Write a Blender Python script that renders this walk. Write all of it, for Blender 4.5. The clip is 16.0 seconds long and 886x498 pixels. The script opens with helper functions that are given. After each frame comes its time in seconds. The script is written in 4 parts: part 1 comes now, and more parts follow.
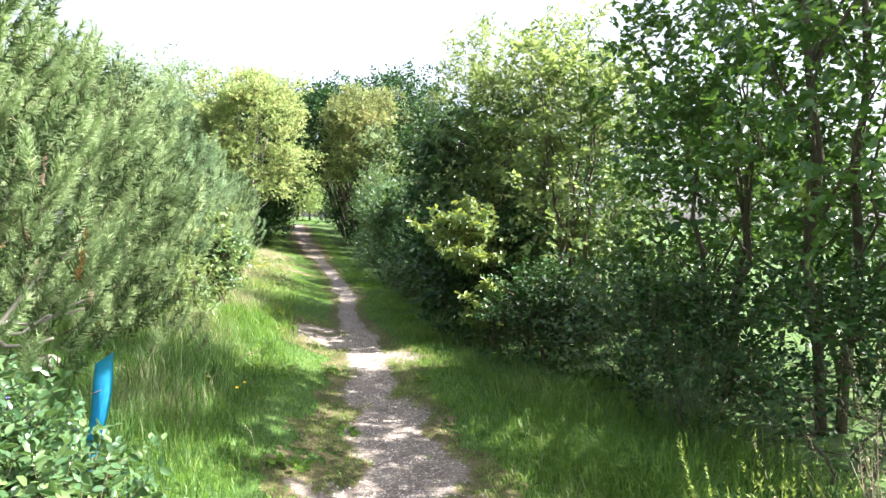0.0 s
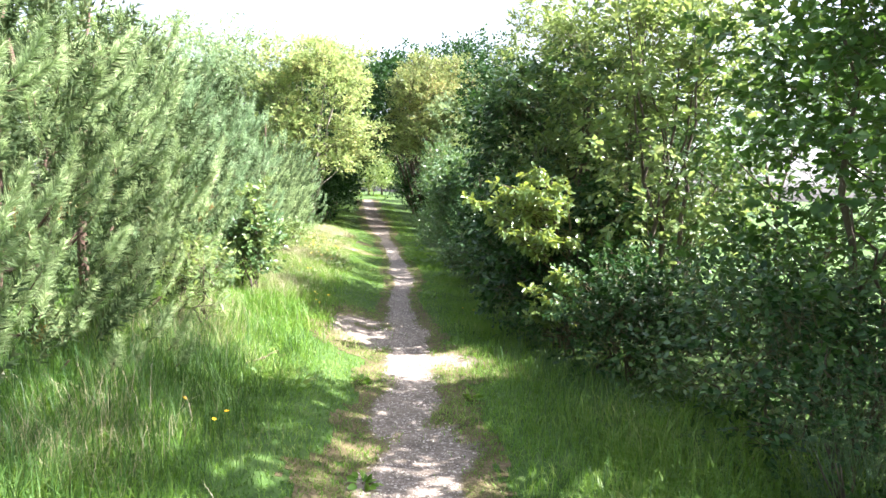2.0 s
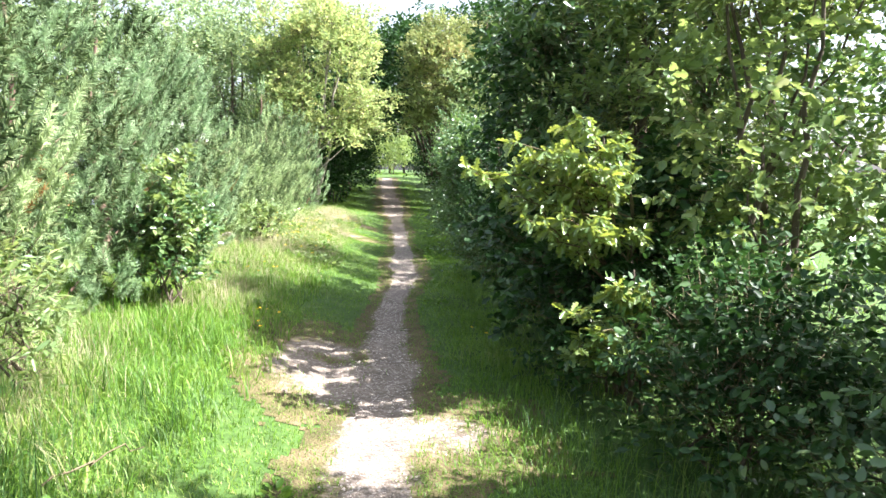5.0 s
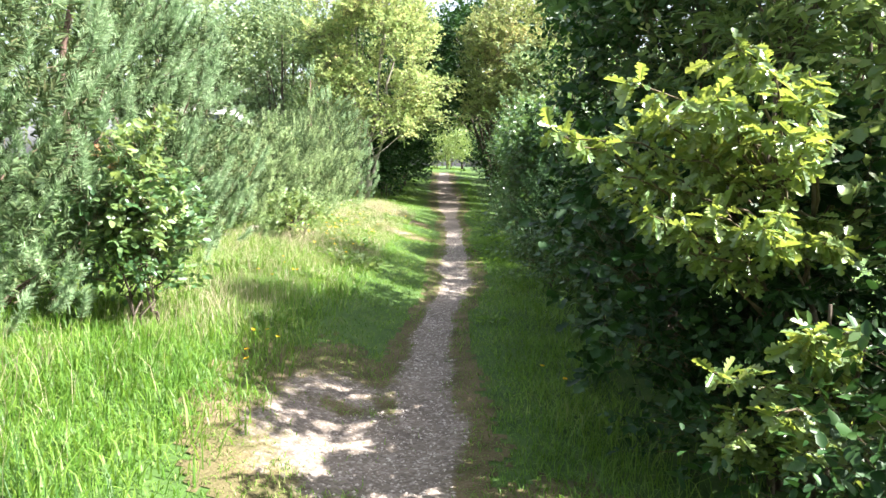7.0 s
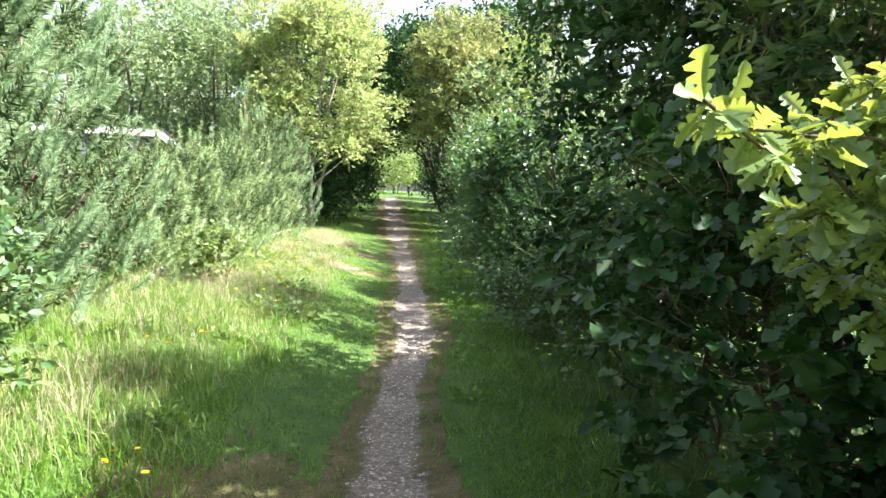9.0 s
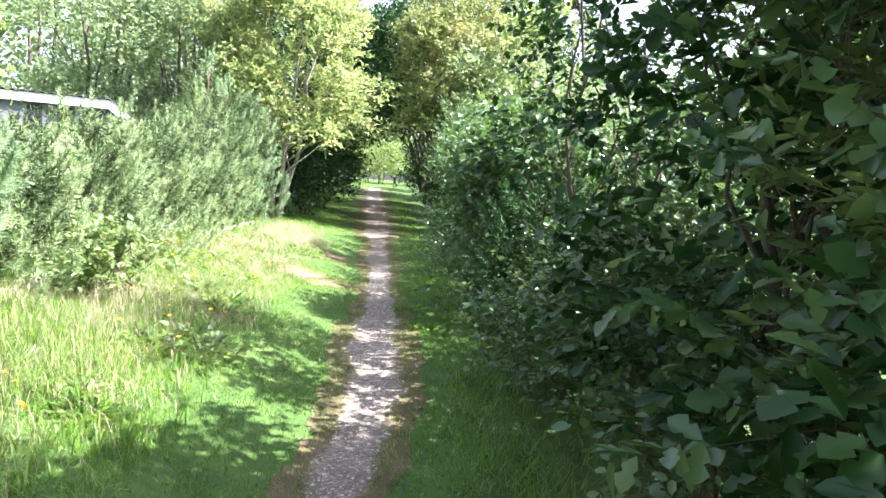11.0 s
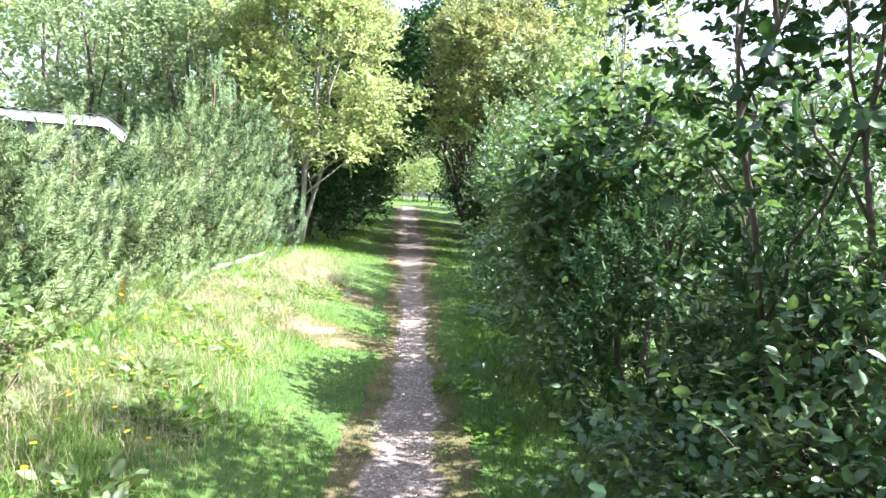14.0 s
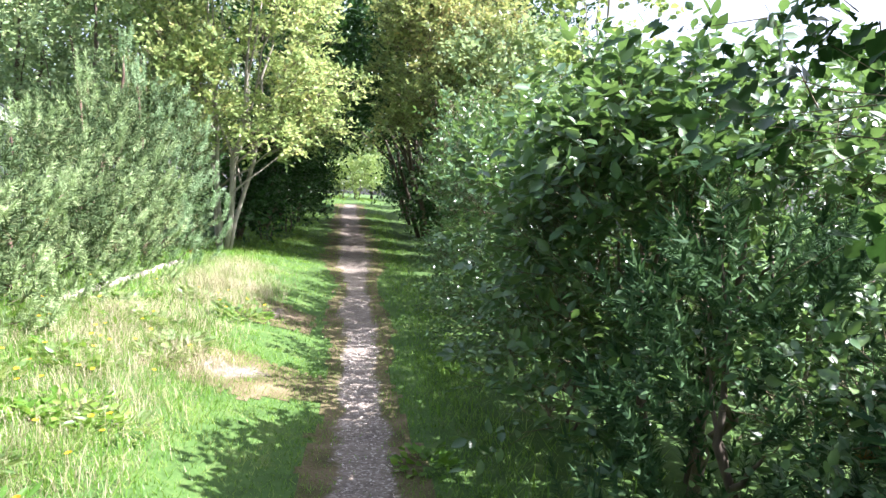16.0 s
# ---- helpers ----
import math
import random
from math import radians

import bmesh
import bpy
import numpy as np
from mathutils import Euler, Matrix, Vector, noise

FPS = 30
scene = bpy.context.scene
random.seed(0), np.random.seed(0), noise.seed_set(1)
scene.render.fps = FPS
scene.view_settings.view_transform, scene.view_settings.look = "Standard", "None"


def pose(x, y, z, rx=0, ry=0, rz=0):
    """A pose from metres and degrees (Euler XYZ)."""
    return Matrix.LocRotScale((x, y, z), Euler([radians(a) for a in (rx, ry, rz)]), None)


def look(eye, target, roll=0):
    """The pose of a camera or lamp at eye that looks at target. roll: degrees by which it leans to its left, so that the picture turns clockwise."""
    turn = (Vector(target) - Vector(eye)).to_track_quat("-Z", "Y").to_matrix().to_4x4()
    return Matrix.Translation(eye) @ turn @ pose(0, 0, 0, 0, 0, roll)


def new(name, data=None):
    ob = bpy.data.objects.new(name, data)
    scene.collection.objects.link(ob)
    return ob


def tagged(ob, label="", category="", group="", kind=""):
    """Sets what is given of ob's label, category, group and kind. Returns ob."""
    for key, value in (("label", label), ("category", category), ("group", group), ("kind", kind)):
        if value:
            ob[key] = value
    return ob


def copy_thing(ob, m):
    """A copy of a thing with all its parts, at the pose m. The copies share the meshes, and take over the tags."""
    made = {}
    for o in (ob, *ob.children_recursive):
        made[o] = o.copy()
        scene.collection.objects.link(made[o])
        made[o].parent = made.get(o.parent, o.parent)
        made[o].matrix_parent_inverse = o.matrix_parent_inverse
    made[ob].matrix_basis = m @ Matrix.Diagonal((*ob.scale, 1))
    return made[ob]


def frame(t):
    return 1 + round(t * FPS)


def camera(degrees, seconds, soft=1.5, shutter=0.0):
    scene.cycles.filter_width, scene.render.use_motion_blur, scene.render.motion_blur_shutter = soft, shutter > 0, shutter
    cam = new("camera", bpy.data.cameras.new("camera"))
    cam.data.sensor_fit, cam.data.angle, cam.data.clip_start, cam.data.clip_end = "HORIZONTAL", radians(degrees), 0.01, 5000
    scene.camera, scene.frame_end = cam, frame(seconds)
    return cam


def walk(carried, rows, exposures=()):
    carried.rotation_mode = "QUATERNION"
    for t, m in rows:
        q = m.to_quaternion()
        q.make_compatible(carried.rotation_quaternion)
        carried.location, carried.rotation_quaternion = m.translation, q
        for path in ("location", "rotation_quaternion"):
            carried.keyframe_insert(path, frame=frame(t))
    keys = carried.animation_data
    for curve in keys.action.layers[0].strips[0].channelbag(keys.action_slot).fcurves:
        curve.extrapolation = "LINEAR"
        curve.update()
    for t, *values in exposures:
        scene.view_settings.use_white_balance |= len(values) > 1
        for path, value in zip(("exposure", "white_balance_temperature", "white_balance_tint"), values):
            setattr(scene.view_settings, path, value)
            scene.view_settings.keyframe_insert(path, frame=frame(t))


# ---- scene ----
EXPOSURES = [(0, 2.27, 6050, 17), (2, 2.55, 6000, 19), (3.5, 2.55, 6000, 19), (6.5, 2.27, 6100, 16), (7.5, 2.47, 6150, 16), (9, 2.36, 6100, 15), (11.5, 2.66, 5700, 22), (12.5, 2.58, 5650, 22), (15, 2.47, 5700, 22), (16, 2.28, 5750, 21)]
cam = camera(65.1, 16.0)
PATH = [
    (0, (0.132, -0.327, 1.675), (0.55, 1.627, 1.585), 0.9),
    (0.5, (0.222, 0.108, 1.689), (0.682, 2.052, 1.594), 2.0),
    (1, (0.38, 0.421, 1.645), (0.751, 2.378, 1.47), 1.7),
    (1.5, (0.515, 0.747, 1.659), (0.767, 2.709, 1.363), 1.1),
    (2, (0.568, 1.141, 1.675), (0.778, 3.123, 1.511), 1.4),
    (2.5, (0.674, 1.501, 1.623), (0.745, 3.492, 1.448), 0.9),
    (3, (0.808, 1.99, 1.635), (0.827, 3.973, 1.374), -1.3),
    (3.1, (0.849, 2.109, 1.639), (0.984, 4.095, 1.443), 0.1),
    (3.5, (0.881, 2.457, 1.643), (0.988, 4.449, 1.491), -2.4),
    (4, (1.017, 2.918, 1.628), (1.091, 4.904, 1.404), -1.7),
    (4.2, (1.05, 3.08, 1.649), (1.147, 5.065, 1.419), -1.2),
    (6.3, (1.135, 5.012, 1.469), (1.263, 6.995, 1.244), 1.3),
    (6.5, (1.152, 5.164, 1.458), (1.316, 7.146, 1.252), -0.9),
    (7, (1.183, 5.548, 1.463), (1.153, 7.534, 1.224), 1.2),
    (7.5, (1.134, 5.958, 1.467), (1.214, 7.949, 1.3), -0.6),
    (8, (1.147, 6.367, 1.439), (1.188, 8.355, 1.228), -0.7),
    (8.5, (1.113, 6.795, 1.449), (1.093, 8.788, 1.277), -1.3),
    (9, (1.061, 7.186, 1.467), (1.184, 9.175, 1.3), 0.7),
    (9.2, (1.05, 7.359, 1.452), (1.162, 9.344, 1.236), 2.1),
    (11.3, (1.28, 9.342, 1.558), (1.473, 11.325, 1.384), 4.1),
    (11.5, (1.288, 9.515, 1.558), (1.493, 11.501, 1.44), 4.9),
    (12, (1.324, 9.935, 1.548), (1.525, 11.924, 1.489), 1.9),
    (12.5, (1.339, 10.263, 1.578), (1.296, 12.259, 1.454), 3.0),
    (13, (1.294, 10.747, 1.585), (1.431, 12.741, 1.498), 3.4),
    (13.5, (1.285, 11.188, 1.578), (1.472, 13.176, 1.466), 5.1),
    (14, (1.267, 11.575, 1.608), (1.329, 13.568, 1.459), 2.0),
    (14.5, (1.209, 11.979, 1.604), (1.39, 13.961, 1.406), 2.0),
    (15, (1.216, 12.405, 1.611), (1.317, 14.397, 1.462), 1.7),
    (15.5, (1.24, 12.822, 1.626), (1.331, 14.817, 1.519), 2.5),
    (16, (1.177, 13.231, 1.632), (1.408, 15.212, 1.482), 2.4),
]
walk(cam, [(t, look(eye, target, roll)) for t, eye, target, roll in PATH],
     EXPOSURES)

# ---- light ----
SUN_EL, SUN_AZ = radians(50), radians(97)      # azimuth from +y towards +x
world = bpy.data.worlds.new("sky")
scene.world = world
world.use_nodes = True
wn, wl = world.node_tree.nodes, world.node_tree.links
sky = wn.new("ShaderNodeTexSky")
sky.sky_type = "NISHITA"
sky.sun_disc = False
sky.sun_elevation, sky.sun_rotation = SUN_EL, SUN_AZ
sky.air_density, sky.dust_density, sky.ozone_density = 1.0, 3.0, 1.0
haze = wn.new("ShaderNodeHueSaturation")          # thin summer haze whitens the sky
haze.inputs["Saturation"].default_value, haze.inputs["Value"].default_value = 0.45, 1.3
wl.new(sky.outputs[0], haze.inputs["Color"])
wl.new(haze.outputs[0], wn["Background"].inputs[0])
wn["Background"].inputs[1].default_value = 0.07
sun = new("sun", bpy.data.lights.new("sun", "SUN"))
sun.data.energy, sun.data.angle, sun.data.color = 5.0, radians(0.55), (1.0, 0.95, 0.86)
to_sun = Vector((math.sin(SUN_AZ) * math.cos(SUN_EL), math.cos(SUN_AZ) * math.cos(SUN_EL), math.sin(SUN_EL)))
sun.matrix_world = look(to_sun * 60, (0, 0, 0))

# ---- materials ----


def ramp(nodes, stops):
    r = nodes.new("ShaderNodeValToRGB")
    r.color_ramp.elements[0].position, r.color_ramp.elements[0].color = stops[0][0], (*stops[0][1], 1)
    r.color_ramp.elements[1].position, r.color_ramp.elements[1].color = stops[-1][0], (*stops[-1][1], 1)
    for p, c in stops[1:-1]:
        r.color_ramp.elements.new(p).color = (*c, 1)
    return r


def leafy(name, stops, through_colour, clear=0.4, rough=0.45, gloss=0.4, patch=1.2):
    """Foliage: every leaf its own tint, clumps of another, light passing through the blade."""
    m = bpy.data.materials.new(name)
    m.use_nodes = True
    n, l = m.node_tree.nodes, m.node_tree.links
    b, out = n["Principled BSDF"], n["Material Output"]
    geo = n.new("ShaderNodeNewGeometry")
    co = n.new("ShaderNodeTexCoord")
    big = n.new("ShaderNodeTexNoise")
    big.inputs["Scale"].default_value = patch
    big.inputs["Detail"].default_value = 2
    l.new(co.outputs["Object"], big.inputs["Vector"])
    add = n.new("ShaderNodeMath")
    add.operation = "MULTIPLY_ADD"
    l.new(geo.outputs["Random Per Island"], add.inputs[0])
    add.inputs[1].default_value = 0.62
    l.new(big.outputs["Fac"], add.inputs[2])
    sub = n.new("ShaderNodeMath")
    sub.operation = "SUBTRACT"
    l.new(add.outputs[0], sub.inputs[0])
    sub.inputs[1].default_value = 0.3
    r = ramp(n, stops)
    l.new(sub.outputs[0], r.inputs[0])
    l.new(r.outputs[0], b.inputs["Base Color"])
    b.inputs["Roughness"].default_value = rough
    b.inputs["Specular IOR Level"].default_value = gloss
    tr = n.new("ShaderNodeBsdfTranslucent")
    gain = n.new("ShaderNodeMix")
    gain.data_type = "RGBA"
    gain.inputs["Factor"].default_value = 0.6
    l.new(r.outputs[0], gain.inputs["A"])
    gain.inputs["B"].default_value = (*through_colour, 1)
    l.new(gain.outputs["Result"], tr.inputs["Color"])
    ms = n.new("ShaderNodeMixShader")
    ms.inputs[0].default_value = clear
    l.new(b.outputs[0], ms.inputs[1])
    l.new(tr.outputs[0], ms.inputs[2])
    l.new(ms.outputs[0], out.inputs["Surface"])
    return m


def solid(name, stops, scale=6.0, rough=0.8, bump=0.3, fine=60.0, metal=0.0, gloss=0.3, stretch=(1, 1, 1)):
    """An opaque surface with two scales of colour and relief."""
    m = bpy.data.materials.new(name)
    m.use_nodes = True
    n, l = m.node_tree.nodes, m.node_tree.links
    b = n["Principled BSDF"]
    co = n.new("ShaderNodeTexCoord")
    mp = n.new("ShaderNodeMapping")
    mp.inputs["Scale"].default_value = stretch
    l.new(co.outputs["Object"], mp.inputs[0])
    a, f = n.new("ShaderNodeTexNoise"), n.new("ShaderNodeTexNoise")
    a.inputs["Scale"].default_value, a.inputs["Detail"].default_value = scale, 5
    f.inputs["Scale"].default_value, f.inputs["Detail"].default_value = fine, 3
    for t in (a, f):
        l.new(mp.outputs[0], t.inputs["Vector"])
    mix = n.new("ShaderNodeMix")
    mix.inputs["Factor"].default_value = 0.4
    l.new(a.outputs["Fac"], mix.inputs["A"])
    l.new(f.outputs["Fac"], mix.inputs["B"])
    r = ramp(n, stops)
    l.new(mix.outputs["Result"], r.inputs[0])
    l.new(r.outputs[0], b.inputs["Base Color"])
    b.inputs["Roughness"].default_value = rough
    b.inputs["Metallic"].default_value = metal
    b.inputs["Specular IOR Level"].default_value = gloss
    bp = n.new("ShaderNodeBump")
    bp.inputs["Strength"].default_value = bump
    bp.inputs["Distance"].default_value = 0.01
    l.new(mix.outputs["Result"], bp.inputs["Height"])
    l.new(bp.outputs[0], b.inputs["Normal"])
    return m


def gravel_material():
    """Trodden sandy gravel: small stones of several tints in a grey-brown bed."""
    m = bpy.data.materials.new("gravel")
    m.use_nodes = True
    n, l = m.node_tree.nodes, m.node_tree.links
    b = n["Principled BSDF"]
    co = n.new("ShaderNodeTexCoord")
    v = n.new("ShaderNodeTexVoronoi")
    v.inputs["Scale"].default_value = 55
    l.new(co.outputs["Object"], v.inputs["Vector"])
    big = n.new("ShaderNodeTexNoise")
    big.inputs["Scale"].default_value, big.inputs["Detail"].default_value = 3.5, 6
    l.new(co.outputs["Object"], big.inputs["Vector"])
    stones = ramp(n, [(0.0, (0.095, 0.08, 0.065)), (0.45, (0.185, 0.16, 0.135)), (0.8, (0.275, 0.242, 0.205)), (1.0, (0.46, 0.42, 0.37))])
    sep = n.new("ShaderNodeSeparateColor")
    l.new(v.outputs["Color"], sep.inputs[0])
    l.new(sep.outputs[0], stones.inputs[0])
    bed = ramp(n, [(0.3, (0.105, 0.08, 0.058)), (0.55, (0.20, 0.16, 0.122)), (0.75, (0.295, 0.245, 0.19))])
    l.new(big.outputs["Fac"], bed.inputs[0])
    mix = n.new("ShaderNodeMix")
    mix.data_type = "RGBA"
    mix.inputs["Factor"].default_value = 0.5
    l.new(stones.outputs[0], mix.inputs["A"])
    l.new(bed.outputs[0], mix.inputs["B"])
    worn = n.new("ShaderNodeAttribute")
    worn.attribute_name = "worn"
    rag = n.new("ShaderNodeTexNoise")
    rag.inputs["Scale"].default_value, rag.inputs["Detail"].default_value = 22, 5
    l.new(co.outputs["Object"], rag.inputs["Vector"])
    edge = n.new("ShaderNodeMath")
    edge.operation = "MULTIPLY_ADD"
    l.new(rag.outputs["Fac"], edge.inputs[0])
    edge.inputs[1].default_value = 0.5
    l.new(worn.outputs["Fac"], edge.inputs[2])
    turfy = ramp(n, [(0.30, (0.055, 0.058, 0.02)), (0.55, (0.115, 0.095, 0.045)), (0.8, (0.21, 0.155, 0.10))])
    l.new(big.outputs["Fac"], turfy.inputs[0])
    cover = n.new("ShaderNodeMapRange")
    cover.inputs["From Min"].default_value, cover.inputs["From Max"].default_value = 0.62, 0.82
    l.new(edge.outputs[0], cover.inputs["Value"])
    both = n.new("ShaderNodeMix")
    both.data_type = "RGBA"
    l.new(cover.outputs["Result"], both.inputs["Factor"])
    l.new(turfy.outputs[0], both.inputs["A"])
    l.new(mix.outputs["Result"], both.inputs["B"])
    l.new(both.outputs["Result"], b.inputs["Base Color"])
    b.inputs["Roughness"].default_value = 0.9
    b.inputs["Specular IOR Level"].default_value = 0.2
    bp = n.new("ShaderNodeBump")
    bp.inputs["Strength"].default_value, bp.inputs["Distance"].default_value = 0.6, 0.012
    bp.invert = True
    l.new(v.outputs["Distance"], bp.inputs["Height"])
    l.new(bp.outputs[0], b.inputs["Normal"])
    return m


M_GRAVEL = gravel_material()
M_SOIL = solid("grassy_soil", [(0.3, (0.03, 0.055, 0.012)), (0.5, (0.052, 0.105, 0.02)), (0.7, (0.10, 0.135, 0.036))], 4, 0.95, 0.8, 40)
M_STONE = solid("pebble_stone", [(0.3, (0.3, 0.25, 0.2)), (0.7, (0.6, 0.55, 0.48))], 20, 0.85, 0.3, 90)
M_BARK = solid("bark", [(0.3, (0.045, 0.035, 0.025)), (0.55, (0.12, 0.095, 0.07)), (0.75, (0.22, 0.19, 0.15))], 9, 0.9, 0.9, 50, stretch=(1, 1, 0.3))
M_PINEBARK = solid("pine_bark", [(0.3, (0.06, 0.04, 0.028)), (0.55, (0.14, 0.09, 0.065)), (0.75, (0.23, 0.17, 0.13))], 12, 0.9, 0.9, 60, stretch=(1, 1, 0.4))
M_GREYBARK = solid("pale_bark", [(0.3, (0.14, 0.12, 0.095)), (0.55, (0.30, 0.27, 0.22)), (0.75, (0.42, 0.39, 0.33))], 10, 0.9, 0.6, 60, stretch=(1, 1, 0.35))
M_TWIG = solid("twig", [(0.3, (0.07, 0.055, 0.03)), (0.7, (0.17, 0.14, 0.08))], 14, 0.85, 0.3)
M_NEEDLE = leafy("pine_needles", [(0.1, (0.12, 0.195, 0.08)), (0.45, (0.29, 0.395, 0.175)), (0.75, (0.41, 0.51, 0.25)), (0.97, (0.52, 0.585, 0.30))], (0.38, 0.48, 0.19), 0.22, 0.55, 0.22, 5.0)
M_NEEDLE_BLUE = leafy("blue_pine_needles", [(0.1, (0.105, 0.185, 0.09)), (0.45, (0.25, 0.375, 0.19)), (0.75, (0.365, 0.485, 0.27)), (0.97, (0.46, 0.555, 0.32))], (0.34, 0.47, 0.21), 0.22, 0.55, 0.22, 5.0)
# darker copy of the needles, with the thicket's shade in the colour
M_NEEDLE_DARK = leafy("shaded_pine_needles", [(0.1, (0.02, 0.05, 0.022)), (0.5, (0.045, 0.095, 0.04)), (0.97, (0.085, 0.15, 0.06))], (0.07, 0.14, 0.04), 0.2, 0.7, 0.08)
# needles inside the crowns, dark to paint the shade in the gaps
M_INNER = leafy("old_needles", [(0.1, (0.045, 0.075, 0.032)), (0.6, (0.095, 0.145, 0.06)), (0.97, (0.16, 0.165, 0.075))], (0.14, 0.19, 0.06), 0.15, 0.8, 0.1)
M_OAK = leafy("oak_leaves", [(0.1, (0.026, 0.072, 0.016)), (0.5, (0.054, 0.125, 0.028)), (0.8, (0.10, 0.185, 0.042)), (0.97, (0.20, 0.24, 0.055))], (0.22, 0.40, 0.05), 0.26, 0.4, 0.4)
M_OAKY = leafy("young_oak_leaves", [(0.1, (0.07, 0.14, 0.04)), (0.5, (0.135, 0.225, 0.065)), (0.8, (0.21, 0.30, 0.09)), (0.97, (0.37, 0.38, 0.11))], (0.56, 0.64, 0.07), 0.34, 0.36, 0.9)
M_SHRUB = leafy("shrub_leaves", [(0.1, (0.03, 0.078, 0.03)), (0.5, (0.066, 0.138, 0.05)), (0.8, (0.125, 0.205, 0.07)), (0.97, (0.21, 0.28, 0.10))], (0.24, 0.40, 0.075), 0.24, 0.36, 0.6)
# leaf colour darkened to stand for shade in the thicket and canopy
M_SHADE_LEAF = leafy("shade_darkened_leaves", [(0.1, (0.010, 0.036, 0.009)), (0.5, (0.024, 0.068, 0.017)), (0.8, (0.045, 0.10, 0.025)), (0.97, (0.085, 0.15, 0.04))], (0.07, 0.17, 0.025), 0.15, 0.45, 0.25)
M_RUSSET = leafy("russet_tinged_leaves", [(0.1, (0.09, 0.15, 0.05)), (0.45, (0.19, 0.27, 0.09)), (0.75, (0.32, 0.35, 0.13)), (0.97, (0.50, 0.35, 0.15))], (0.44, 0.46, 0.15), 0.36, 0.45, 0.4, 0.6)
M_LIGHT = leafy("pale_shrub_leaves", [(0.1, (0.075, 0.14, 0.045)), (0.5, (0.15, 0.23, 0.075)), (0.8, (0.235, 0.31, 0.105)), (0.97, (0.37, 0.38, 0.14))], (0.44, 0.54, 0.13), 0.38, 0.4, 0.5)
# paler and bluer than the near leaves: distance haze put into the colour
M_FAR = leafy("hazy_woodland_leaves", [(0.1, (0.08, 0.14, 0.075)), (0.5, (0.175, 0.26, 0.135)), (0.8, (0.29, 0.365, 0.18)), (0.97, (0.41, 0.43, 0.22))], (0.40, 0.50, 0.19), 0.38, 0.6, 0.2, 0.6)
M_YELLOW = leafy("yellowing_leaves", [(0.1, (0.12, 0.205, 0.07)), (0.45, (0.25, 0.355, 0.125)), (0.75, (0.40, 0.46, 0.17)), (0.97, (0.60, 0.51, 0.19))], (0.50, 0.55, 0.19), 0.4, 0.5, 0.25, 1.2)
M_GRASS = leafy("grass_blades", [(0.1, (0.045, 0.118, 0.011)), (0.45, (0.10, 0.218, 0.024)), (0.75, (0.19, 0.305, 0.05)), (0.97, (0.40, 0.41, 0.16))], (0.27, 0.43, 0.045), 0.42, 0.45, 0.35, 0.9)
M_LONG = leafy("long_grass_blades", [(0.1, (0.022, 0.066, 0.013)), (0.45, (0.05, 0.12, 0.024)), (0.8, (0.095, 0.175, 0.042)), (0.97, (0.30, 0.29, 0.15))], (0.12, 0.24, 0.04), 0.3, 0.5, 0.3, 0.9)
M_STRAW = leafy("dry_grass", [(0.1, (0.17, 0.19, 0.08)), (0.45, (0.34, 0.30, 0.17)), (0.8, (0.52, 0.44, 0.31)), (0.97, (0.62, 0.52, 0.41))], (0.46, 0.41, 0.25), 0.35, 0.6, 0.25)
M_BROOM = leafy("broom_shoots", [(0.1, (0.10, 0.17, 0.03)), (0.5, (0.2, 0.28, 0.05)), (0.97, (0.36, 0.40, 0.10))], (0.35, 0.42, 0.06), 0.25, 0.5, 0.3)
M_DRYLEAF = leafy("withered_leaves", [(0.1, (0.20, 0.09, 0.03)), (0.6, (0.38, 0.20, 0.06)), (0.97, (0.5, 0.32, 0.10))], (0.5, 0.25, 0.06), 0.3, 0.6, 0.3)
M_PETAL = leafy("yellow_petals", [(0.1, (0.75, 0.45, 0.01)), (0.97, (0.85, 0.62, 0.02))], (0.85, 0.6, 0.02), 0.3, 0.5, 0.3)
M_VIOLET = leafy("violet_petals", [(0.1, (0.22, 0.16, 0.5)), (0.97, (0.4, 0.32, 0.7))], (0.4, 0.3, 0.7), 0.3, 0.5, 0.3)
M_BLUE = solid("blue_plastic", [(0.3, (0.03, 0.40, 0.75)), (0.7, (0.07, 0.55, 0.88))], 8, 0.42, 0.15, 40, gloss=0.5)
M_WALLGREY = solid("grey_paint", [(0.3, (0.085, 0.095, 0.115)), (0.7, (0.14, 0.15, 0.175))], 2, 0.6, 0.1, 50)
M_WHITE = solid("white_paint", [(0.3, (0.68, 0.67, 0.64)), (0.7, (0.84, 0.83, 0.80))], 3, 0.5, 0.1, 50)
M_ROOF = solid("dark_roof_sheet", [(0.3, (0.04, 0.042, 0.045)), (0.7, (0.10, 0.10, 0.10))], 5, 0.7, 0.3, 60)
M_GLASS = bpy.data.materials.new("window_glass")
M_GLASS.use_nodes = True
M_GLASS.node_tree.nodes["Principled BSDF"].inputs["Base Color"].default_value = (0.02, 0.025, 0.03, 1)
M_GLASS.node_tree.nodes["Principled BSDF"].inputs["Roughness"].default_value = 0.06
M_WOODCUT = solid("cut_wood", [(0.3, (0.30, 0.14, 0.06)), (0.7, (0.55, 0.30, 0.15))], 10, 0.85, 0.5)

# ---- mesh helpers ----


